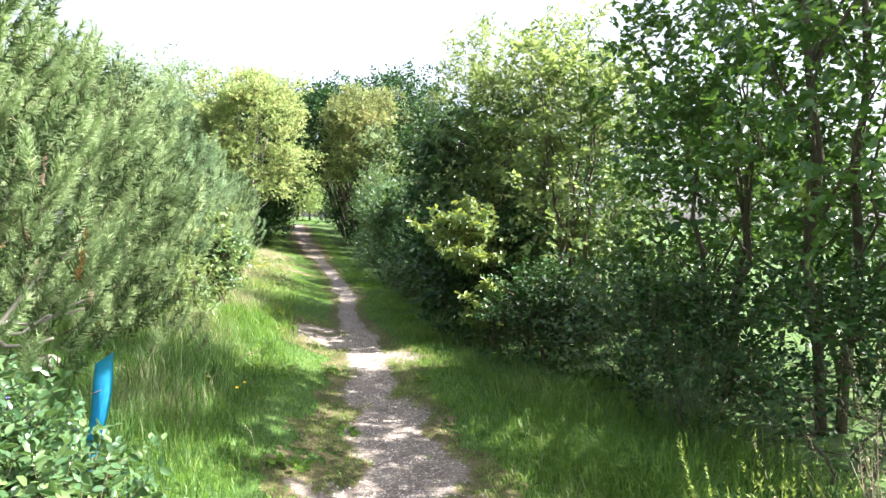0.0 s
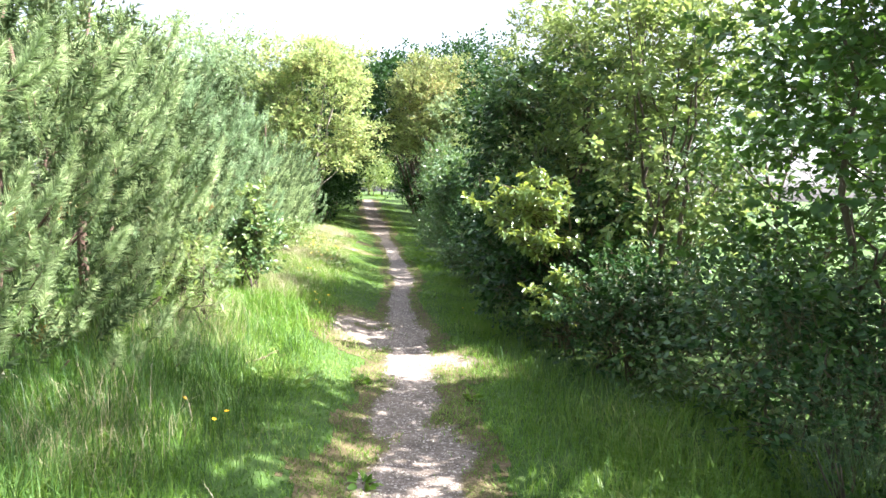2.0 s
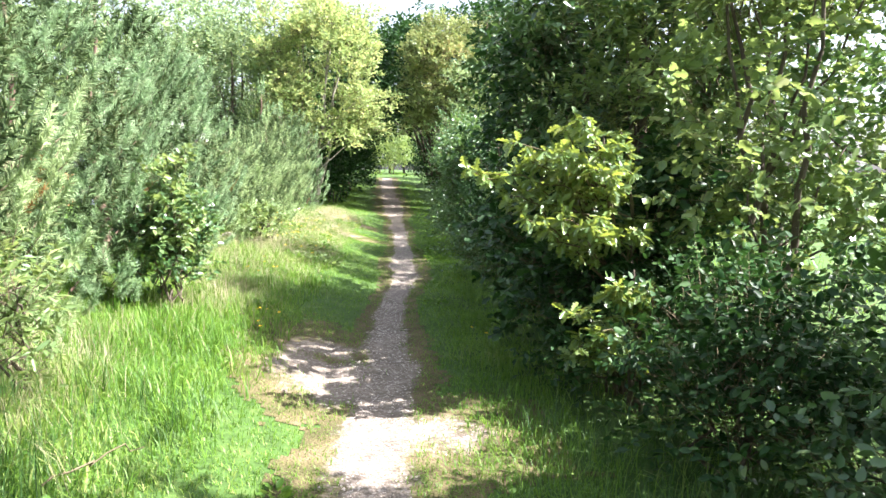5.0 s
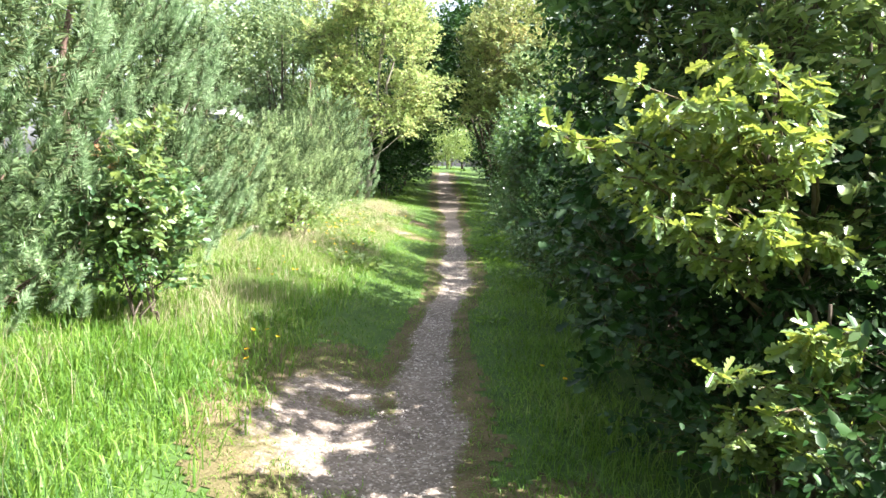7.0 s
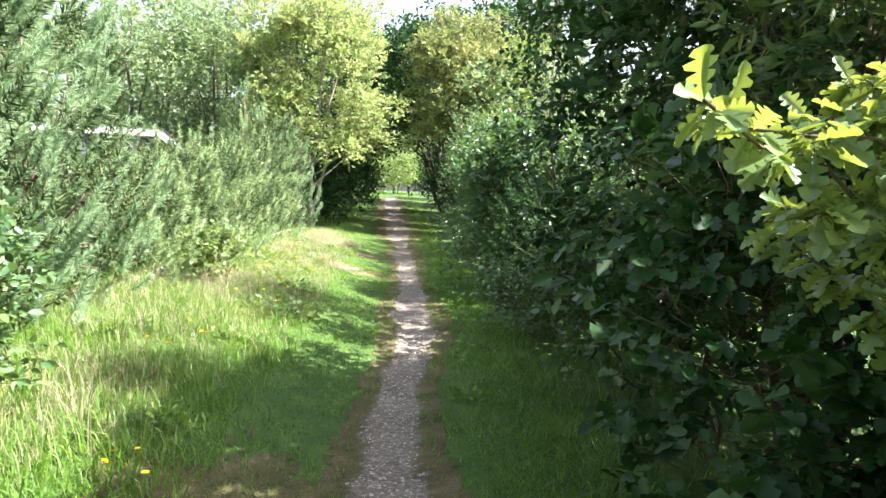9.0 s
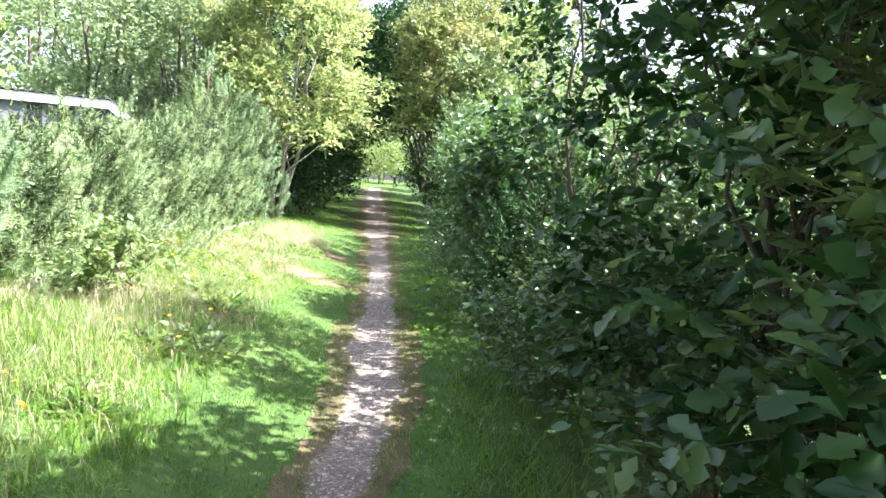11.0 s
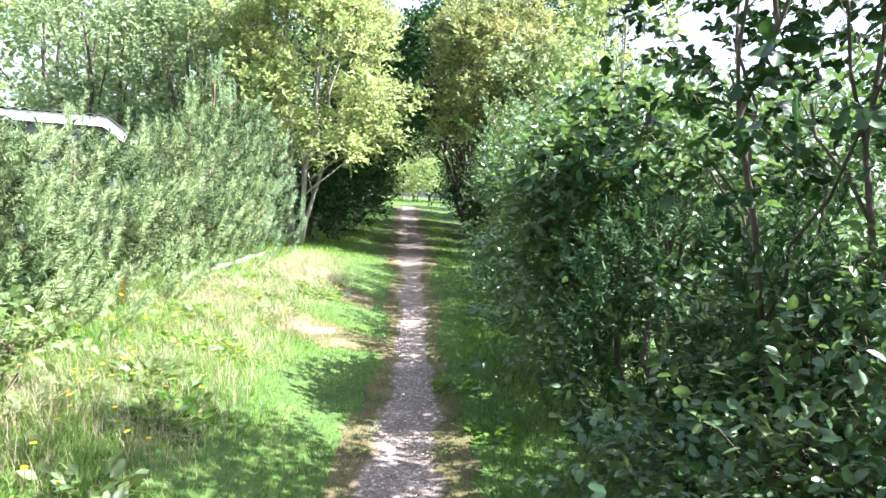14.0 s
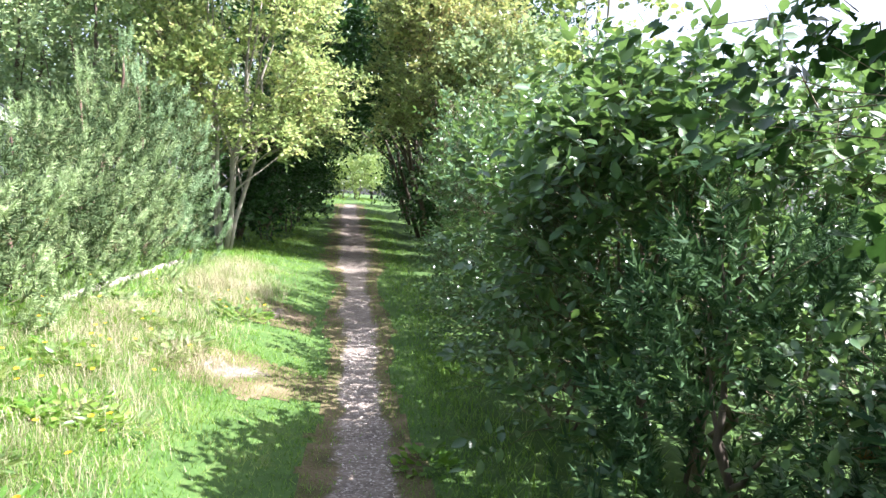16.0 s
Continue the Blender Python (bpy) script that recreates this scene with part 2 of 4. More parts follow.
def mesh_of(name, verts, faces, mat, smooth=False):
    """A mesh from arrays: verts (n, 3), faces a list of (m, k) index arrays."""
    me = bpy.data.meshes.new(name)
    verts = np.asarray(verts, np.float32)
    faces = [np.asarray(f, np.int32) for f in faces if len(f)]
    me.vertices.add(len(verts))
    me.vertices.foreach_set("co", verts.ravel())
    idx = np.concatenate([f.ravel() for f in faces])
    tot = np.concatenate([np.full(len(f), f.shape[1], np.int32) for f in faces])
    start = np.concatenate([[0], np.cumsum(tot)[:-1]]).astype(np.int32)
    me.loops.add(len(idx))
    me.loops.foreach_set("vertex_index", idx)
    me.polygons.add(len(tot))
    me.polygons.foreach_set("loop_start", start)
    me.polygons.foreach_set("loop_total", tot)
    if smooth:
        me.polygons.foreach_set("use_smooth", np.ones(len(tot), bool))
    me.update(calc_edges=True)
    me.materials.append(mat)
    return me


def part(name, geo, mat, parent=None, label="", smooth=False):
    """One mesh object; geo is (verts, faces) in the world, or a bmesh."""
    if isinstance(geo, bmesh.types.BMesh):
        me = bpy.data.meshes.new(name)
        geo.to_mesh(me)
        geo.free()
        me.materials.append(mat)
        if smooth:
            me.polygons.foreach_set("use_smooth", np.ones(len(me.polygons), bool))
    else:
        me = mesh_of(name, geo[0], geo[1], mat, smooth)
    ob = new(name, me)
    if parent:
        ob.parent = parent
        ob.matrix_parent_inverse = parent.matrix_basis.inverted()
    return tagged(ob, label)


def thing(name, x, y, z, label, category, group=""):
    ob = new(name)
    ob.empty_display_size = 0.2
    ob.matrix_basis = Matrix.Translation((x, y, z))
    return tagged(ob, label, category, group)


def unit(v):
    return v / np.maximum(np.linalg.norm(v, axis=-1, keepdims=True), 1e-9)


def tube(points, radii, sides=6):
    p = np.asarray(points, float)
    r = np.asarray(radii, float)
    d = unit(np.gradient(p, axis=0))
    a = unit(np.cross(d, [0.31, 0.17, 0.93] if abs(d[:, 2]).mean() < 0.8 else [0.9, 0.3, 0.1]))
    b = np.cross(d, a)
    ang = np.linspace(0, 2 * np.pi, sides, endpoint=False)
    v = p[:, None] + r[:, None, None] * (np.cos(ang)[None, :, None] * a[:, None] + np.sin(ang)[None, :, None] * b[:, None])
    n = len(p)
    i, j = np.meshgrid(np.arange(n - 1), np.arange(sides), indexing="ij")
    k = (j + 1) % sides
    f = np.stack([i * sides + j, i * sides + k, (i + 1) * sides + k, (i + 1) * sides + j], -1).reshape(-1, 4)
    caps = np.array([np.arange(sides)[::-1], np.arange(sides) + (n - 1) * sides])
    return v.reshape(-1, 3), [f, caps]


def joined(parts):
    vs, by, off = [], {}, 0
    for v, fs in parts:
        vs.append(v)
        for f in fs:
            f = np.asarray(f)
            if len(f):
                by.setdefault(f.shape[1], []).append(f + off)
        off += len(v)
    return np.concatenate(vs), [np.concatenate(f) for f in by.values()]


def bend(rng, a, b, n, sag, wobble):
    """A bowed, slightly crooked line from a to b."""
    a, b = np.asarray(a, float), np.asarray(b, float)
    t = np.linspace(0, 1, n)[:, None]
    p = a + (b - a) * t
    p[:, 2] += (sag * np.sin(np.pi * t))[:, 0]
    w = rng.normal(0, wobble, (n, 3)) * np.sin(np.pi * t)
    return p + w


# Leaf outlines: (x across, y along), half a blade each, mirrored on the midrib.
OVAL = [(0, 0), (0.26, 0.28), (0.25, 0.66), (0, 1)]
ROUND = [(0, 0), (0.36, 0.2), (0.44, 0.58), (0.22, 0.9), (0, 1)]
LOBED = [(0, 0), (0.12, 0.14), (0.26, 0.36), (0.15, 0.47), (0.33, 0.64), (0.2, 0.86), (0, 1)]
OAK = [(0, 0), (0.04, 0.1), (0.14, 0.15), (0.16, 0.22), (0.05, 0.29), (0.20, 0.36), (0.23, 0.45), (0.07, 0.52), (0.25, 0.59), (0.28, 0.69), (0.09, 0.76), (0.20, 0.84), (0.13, 0.95), (0, 1)]
SLIM = [(0, 0), (0.15, 0.35), (0.12, 0.7), (0, 1)]


def leaves(rng, base, along, size, shape, fold=0.25, flat=0.7, droop=0.15):
    """Leaf blades at base, pointing along, broad side mostly up. Each is two folded halves and an island of its own."""
    n = len(base)
    along = unit(along)
    up = np.tile([0.0, 0.0, 1.0], (n, 1)) * flat + rng.normal(0, 0.45, (n, 3))
    side = unit(np.cross(along, up))
    nor = np.cross(side, along)
    half = np.array(shape)
    k = len(half)
    s = size[:, None, None]
    y = half[:, 1][None, :, None]
    x = half[:, 0][None, :, None]
    mid = base[:, None] + s * (along[:, None] * y - nor[:, None] * (droop * y * y))
    lift = nor[:, None] * (x * fold)
    right = mid + s * (side[:, None] * x + lift)
    left = mid + s * (-side[:, None] * x + lift)
    inner = k - 2
    v = np.concatenate([mid[:, :1], mid[:, -1:], right[:, 1:-1], left[:, 1:-1]], 1)
    per = 2 + 2 * inner
    o = (np.arange(n) * per)[:, None]
    rf = np.array([0] + [2 + i for i in range(inner)] + [1])[None] + o
    lf = np.array([1] + [2 + inner + i for i in reversed(range(inner))] + [0])[None] + o
    return v.reshape(-1, 3), [np.concatenate([rf, lf])]


def chips(rng, base, along, size, broad=0.55):
    """Cheap far leaves: one kite-shaped blade each."""
    n = len(base)
    along = unit(along)
    side = unit(np.cross(along, rng.normal(0, 0.8, (n, 3)) + [0, 0, 1.2]))
    s = size[:, None]
    v = np.stack([base, base + s * (along * 0.45 + side * broad * 0.5), base + s * along, base + s * (along * 0.45 - side * broad * 0.5)], 1)
    return v.reshape(-1, 3), [np.arange(n * 4).reshape(n, 4)]


def ball_points(rng, n, shell=0.55):
    d = unit(rng.normal(0, 1, (n, 3)))
    r = (shell ** 3 + (1 - shell ** 3) * rng.random(n)) ** (1 / 3)
    return d, r


def clumps_of(rng, centre, radii, n, size, low=-0.75):
    """Foliage clumps spread over an ellipsoid crown: centres and radii."""
    d, r = ball_points(rng, n * 3, 0.45)
    d, r = d[d[:, 2] > low][:n], r[d[:, 2] > low][:n]
    d = np.sign(d) * np.abs(d) ** 0.72
    c = np.asarray(centre) + d * r[:, None] * np.asarray(radii)
    return c, size * rng.uniform(0.65, 1.35, len(c))


def twigs_in(rng, centres, sizes, per, length, crown, up=0.35):
    """Twigs that start inside the clumps and reach outwards: bases, directions, lengths."""
    c = np.repeat(centres, per, 0)
    s = np.repeat(sizes, per)
    d, r = ball_points(rng, len(c), 0.4)
    d[:, 2] = np.where(d[:, 2] < -0.35, -d[:, 2], d[:, 2])
    b = c + d * (r * s)[:, None]
    out = unit(b - np.asarray(crown))
    way = unit(0.6 * d + 0.5 * out + rng.normal(0, 0.3, d.shape) + [0, 0, up])
    return b, way, length * rng.uniform(0.6, 1.4, len(b))


def leafed(rng, b, way, length, per, size, shape, spread=0.9, keep=lambda p: p[:, 2] > 0.03, cheap=False, tuft=0.35, bunch=0.25, hang=0.12):
    """Leaves along twigs, alternating, with a tuft at the tip."""
    n = len(b)
    t = np.clip(np.linspace(bunch, 1.0, per)[None] + rng.normal(0, 0.06, (n, per)), 0.1, 1.02)
    p = b[:, None] + way[:, None] * (t * length[:, None])[..., None]
    p[..., 2] -= 0.12 * length[:, None] * t * t
    side = unit(np.cross(way, rng.normal(0, 0.5, (n, 3)) + [0, 0, 1]))
    sign = np.where(np.arange(per) % 2, 1.0, -1.0)[None, :, None]
    a = way[:, None] * (tuft + 0.5 * t[..., None] ** 2) + side[:, None] * sign * spread + rng.normal(0, 0.35, (n, per, 3)) + [0, 0, -hang]
    p, a = p.reshape(-1, 3), a.reshape(-1, 3)
    ok = keep(p)
    p, a = p[ok], a[ok]
    s = size * rng.uniform(0.6, 1.25, len(p))
    return chips(rng, p, a, s) if cheap else leaves(rng, p, a, s, shape)


def twig_mesh(b, way, length, r=0.003):
    """Thin three-sided twigs."""
    n = len(b)
    e = b + way * length[:, None] + np.array([0, 0, -0.12]) * length[:, None]
    b = b - way * 0.25 * length[:, None]
    s = unit(np.cross(way, [0.3, 0.2, 0.9]))
    q = np.cross(way, s)
    v = np.stack([b + r * s, b + r * (-0.5 * s + 0.87 * q), b + r * (-0.5 * s - 0.87 * q), e], 1)
    o = (np.arange(n) * 4)[:, None]
    f = np.concatenate([o + [[0, 1, 3]], o + [[1, 2, 3]], o + [[2, 0, 3]]])
    return v.reshape(-1, 3), [f]


# ---- the lie of the land ----
PATH_Y = [-5, 2, 4, 5.6, 7.6, 9.2, 11, 12.5, 14, 17, 20, 25, 30, 36, 46, 85, 140]
PATH_X = [0.6, 0.72, 0.78, 0.88, 0.96, 1.02, 1.0, 1.08, 1.21, 1.22, 1.19, 1.1, 1.0, 0.88, 0.5, -0.1, -0.3]


def path_x(y):
    return np.interp(y, PATH_Y, PATH_X)


def ground_z(x, y):
    x, y = np.asarray(x, float), np.asarray(y, float)
    left = np.clip(path_x(y) - 0.45 - x, 0, 2.6)
    bank = 0.26 * left ** 1.05 * np.clip(1.0 - 0.12 * left, 0.5, 1)
    right = np.clip(x - path_x(y) - 0.4, 0, 3)
    rough = 0.012 * np.sin(x * 5.1 + 1.3 * np.sin(y * 2.3)) + 0.012 * np.sin(y * 4.3 + x * 2.2)
    fade = np.clip((34 - y) / 10, 0.25, 1)
    t = np.clip((y - 33) / 28, 0, 1)
    rise = 1.15 * t * t * (3 - 2 * t)
    return rise + bank * fade - 0.05 * right + rough * np.clip(np.abs(x - path_x(y)) * 2 - 0.3, 0.1, 1) - 0.02 * np.exp(-((x - path_x(y)) / 0.25) ** 2)


def wavy(x, y):
    return (np.sin(x * 6.3 + 2.1 * np.sin(y * 1.7)) + np.sin(y * 5.1 + 1.7 * np.sin(x * 3.9)) + np.sin(x * 13.1 - y * 9.7) * 0.6 + np.sin(x * 23 + y * 17 + 2 * np.sin(y * 7)) * 0.5) / 3.1


def bareness(x, y):
    """Over 0.5 where feet have worn the turf away."""
    half = 0.165 + 0.2 * np.clip((y - 25) / 6, 0, 1) + 0.21 * np.exp(-((y - 3.4) / 2.8) ** 2) + 0.03 * np.sin(y * 0.9)
    strip = 1.0 - np.abs(x - path_x(y)) / half * 0.5
    fork = 1.0 - np.hypot((x - 0.58) / 0.40, (y - 9.25 + 0.7 * (x - 0.5)) / 0.66) * 0.5
    isle = np.exp(-(((x - 0.50) / 0.14) ** 2 + ((y - 9.55) / 0.15) ** 2))
    side = 0.64 - np.hypot((x - 0.25) / 0.52, (y - 19.0) / 0.3) * 0.42
    side2 = 0.66 - np.hypot((x - 0.12) / 0.3, (y - 21.7) / 0.35) * 0.4
    side3 = 0.66 - np.hypot((x - 1.4) / 0.4, (y - 7.9) / 0.45) * 0.4
    near = 0.38 * np.exp(-((y - 3.2) / 3.0) ** 2) * np.clip(1.4 - np.abs(x - 0.75), 0, 1)
    return np.maximum.reduce([strip, fork, side, side2, side3]) - 0.6 * isle + (0.2 + near) * wavy(x, y) + 0.1 * np.sin(x * 41 + 3 * np.sin(y * 19)) * np.sin(y * 37 + 2 * np.sin(x * 23))


def land():
    def axis(parts):
        return np.unique(np.concatenate([np.arange(a, b, s) for a, b, s in parts]).round(4))
    xs = axis([(-400, -60, 40), (-60, -10, 5), (-10, -3, 0.5), (-3, -0.9, 0.1), (-0.9, -0.1, 0.08), (-0.1, 1.9, 0.04), (1.9, 6, 0.2), (6, 20, 2), (20, 401, 40)])
    ys = axis([(-400, -40, 40), (-40, -4, 4), (-4, 1, 0.25), (1, 12, 0.06), (12, 20, 0.1), (20, 45, 0.25), (45, 120, 3), (120, 401, 40)])
    X, Y = np.meshgrid(xs, ys, indexing="ij")
    Z = ground_z(X, Y)
    v = np.stack([X, Y, Z], -1).reshape(-1, 3)
    nx, ny = X.shape
    i, j = np.meshgrid(np.arange(nx - 1), np.arange(ny - 1), indexing="ij")
    f = np.stack([i * ny + j, (i + 1) * ny + j, (i + 1) * ny + j + 1, i * ny + j + 1], -1).reshape(-1, 4)
    g = part("ground", (v, [f]), M_SOIL, None, "mossy soil under rough grass beside the path", True)
    tagged(g, "", "ground", "", "structure")
    c = v[f].mean(1)
    worn = (bareness(c[:, 0], c[:, 1]) > -0.1) & (c[:, 1] > -4) & (c[:, 1] < 54) & (np.abs(c[:, 0] - 1) < 2)
    use, inv = np.unique(f[worn], return_inverse=True)
    p = part("path", (v[use] + [0, 0, 0.006], [inv.reshape(-1, 4)]), M_GRAVEL, None, "narrow trodden footpath of sandy gravel between grass verges", True)
    tagged(p, "", "path", "", "structure")
    at = p.data.attributes.new("worn", "FLOAT", "POINT")
    at.data.foreach_set("value", np.clip(bareness(v[use, 0], v[use, 1]), 0, 1).astype(np.float32))


land()

# ---- grass ----


def blades(rng, x, y, h, w, lean, two=True):
    n = len(x)
    a = rng.uniform(0, 2 * np.pi, n)
    d = np.stack([np.cos(a), np.sin(a), np.zeros(n)], -1)
    s = np.stack([-np.sin(a), np.cos(a), np.zeros(n)], -1) * (w / 2)[:, None]
    b = np.stack([x, y, ground_z(x, y) - 0.01], -1)
    up = np.array([0, 0, 1.0])
    m = b + up * (h * 0.6)[:, None] + d * (h * lean * 0.35)[:, None]
    t = b + up * (h * (1 - 0.25 * lean))[:, None] + d * (h * lean)[:, None]
    o = np.arange(n)[:, None]
    if not two:
        v = np.stack([b - s, b + s, t], 1)
        return v.reshape(-1, 3), [o * 3 + [[0, 1, 2]]]
    v = np.stack([b - s, b + s, m + s * 0.75, m - s * 0.75, t], 1)
    return v.reshape(-1, 3), [o * 5 + [[0, 1, 2, 3]], o * 5 + [[3, 2, 4]]]


def turf(name, seed, n, xr, yr, label, mat, height, width, keep, two=True, y_power=1.0):
    rng = np.random.default_rng(seed)
    x = rng.uniform(*xr, n)
    y = yr[0] + (yr[1] - yr[0]) * rng.random(n) ** y_power
    ok = rng.random(n) < keep(x, y)
    x, y = x[ok], y[ok]
    h = height(x, y) * rng.uniform(0.55, 1.35, len(x))
    g = part(name, blades(rng, x, y, h, width * rng.uniform(0.7, 1.4, len(x)), rng.uniform(0.2, 1.3, len(x)), two), mat)
    tagged(g, label, "grass", "", "stuff")


def turf_keep(x, y):
    """Thin on worn ground, full elsewhere, patchy."""
    k = np.clip((0.58 - bareness(x, y)) * 3.8, 0.0, 1)
    shade = np.where(y > 6.5, np.clip((2.45 - x) / 0.5, 0.06, 1), np.clip((3.0 - x) / 0.8, 0.3, 1))
    return shade * np.where(bareness(x, y) > 0.58, 0.012, np.maximum(k, 0.1)) * (0.72 + 0.28 * wavy(x * 0.5, y * 0.4))


def turf_height(x, y):
    d = x - path_x(y)
    left = np.clip((-d - 0.85) / 0.9, 0, 1)
    right = np.clip((d - 0.45) / 1.0, 0, 1)
    tuft = 0.5 + 0.5 * wavy(x * 0.8, y * 0.7)
    start = np.exp(-((y - 4.2) / 2.2) ** 2)
    return 0.028 + 0.03 * tuft + left * (0.035 + 0.085 * tuft + 0.07 * start) + right * (0.05 + 0.12 * tuft) + 0.16 * start * np.clip((d - 1.0) / 0.6, 0, 1)


turf("grass", 11, 170000, (-2.2, 3.6), (1.0, 9.5), "short green grass and taller tufts along the footpath", M_GRASS, turf_height, 0.0055, turf_keep)
turf("grass", 12, 165000, (-2.2, 3.2), (9.5, 20), "short green grass and taller tufts along the footpath", M_GRASS, turf_height, 0.008, turf_keep, False)
turf("grass", 13, 76000, (-3.0, 4.0), (20, 48), "green grass verge further along the footpath", M_GRASS, lambda x, y: turf_height(x, y) * 1.1, 0.013, turf_keep, False, 1.3)
turf("grass", 14, 16000, (-6, 8), (48, 110), "grass at the far end of the footpath", M_GRASS, lambda x, y: 0.12 + 0 * x, 0.03, turf_keep, False, 1.3)
turf("grass", 15, 14000, (-5.0, 6.5), (-6.0, 1.0), "grass beside the start of the footpath", M_GRASS, turf_height, 0.012, turf_keep, False)
turf("grass", 16, 11000, (-9.0, -2.2), (1.0, 30), "rough grass behind the pines", M_GRASS, lambda x, y: 0.14 + 0 * x, 0.022, lambda x, y: 0.7 + 0.3 * wavy(x, y), False)
turf("grass", 17, 8000, (3.3, 10.0), (1.0, 30), "rough grass behind the thicket", M_GRASS, lambda x, y: 0.14 + 0 * x, 0.022, lambda x, y: 0.7 + 0.3 * wavy(x, y), False)


def straw_keep(x, y):
    d = path_x(y) - x
    band = np.exp(-((d - 1.85 - 0.15 * np.sin(y)) / np.where(y > 12, 0.5, 0.36)) ** 2)
    patch = 0.5 + 0.5 * np.sin(y * 1.15 + 0.8) * np.sin(y * 0.53 + 2) + 0.35 * wavy(x * 0.5, y * 0.4)
    return band * np.clip(patch, 0.12, 1)


turf("dry_grass", 21, 34000, (-1.9, 0.4), (4.3, 15), "pale dry seeding grass at the foot of the pines", M_STRAW, lambda x, y: 0.22 + 0.10 * wavy(x, y) + 0.09 * np.clip((10 - y) / 3, 0, 1), 0.0024, straw_keep)
turf("dry_grass", 22, 80000, (-2.3, 0.2), (15, 26), "pale dry seeding grass at the foot of the pines", M_STRAW, lambda x, y: 0.17 + 0.09 * wavy(x, y), 0.0026, straw_keep)

turf("dry_grass", 25, 44000, (-1.9, 0.1), (12.5, 20.5), "pale withered stalks among the weeds of the bank", M_STRAW, lambda x, y: 0.10 + 0.05 * wavy(x, y), 0.003, lambda x, y: np.clip((path_x(y) - x - 0.9) * 1.2, 0, 1) * (0.5 + 0.5 * wavy(x * 0.5 + 3, y * 0.5)))
turf("grass", 18, 15000, (-1.3, 0.2), (6.2, 14.0), "lush broad-bladed green grass on the bank", M_GRASS, lambda x, y: 0.15 + 0.07 * wavy(x, y), 0.0085, lambda x, y: np.clip((path_x(y) - x - 0.8) * 2, 0, 1) * (0.55 + 0.45 * wavy(x * 0.6, y * 0.5)))
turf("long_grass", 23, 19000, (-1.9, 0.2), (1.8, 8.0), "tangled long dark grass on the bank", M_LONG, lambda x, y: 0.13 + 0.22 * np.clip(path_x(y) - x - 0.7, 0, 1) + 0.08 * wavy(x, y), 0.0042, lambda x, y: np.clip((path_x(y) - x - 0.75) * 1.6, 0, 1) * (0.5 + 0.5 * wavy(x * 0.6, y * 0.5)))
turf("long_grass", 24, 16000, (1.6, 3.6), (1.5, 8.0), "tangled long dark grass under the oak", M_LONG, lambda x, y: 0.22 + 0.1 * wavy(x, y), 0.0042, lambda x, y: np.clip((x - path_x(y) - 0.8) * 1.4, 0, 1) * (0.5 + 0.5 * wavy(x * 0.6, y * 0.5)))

# ---- conifers ----


def needles(rng, b, way, length, per, needle, width):
    """Bottle-brush shoots: needles all round each shoot, raked forwards."""
    n = len(b)
    t = rng.random((n, per)) ** 0.9
    s1 = unit(np.cross(way, [0.31, 0.47, 0.2]))
    s2 = np.cross(way, s1)
    a = rng.uniform(0, 2 * np.pi, (n, per))
    rad = np.cos(a)[..., None] * s1[:, None] + np.sin(a)[..., None] * s2[:, None]
    rake = rng.uniform(0.5, 0.95, (n, per, 1)) + 0.8 * t[..., None] ** 6
    d = unit(rad + way[:, None] * rake)
    p = b[:, None] + way[:, None] * (t * length[:, None])[..., None]
    p[..., 2] += 0.35 * length[:, None] * t * t
    tip = p + d * (needle * rng.uniform(0.75, 1.2, (n, per)))[..., None]
    side = unit(np.cross(d, rng.normal(0, 1, (n, per, 3)))) * (width / 2)
    v = np.stack([p - side, p + side, tip], 2)
    return v.reshape(-1, 3), [np.arange(n * per * 3).reshape(-1, 3)]


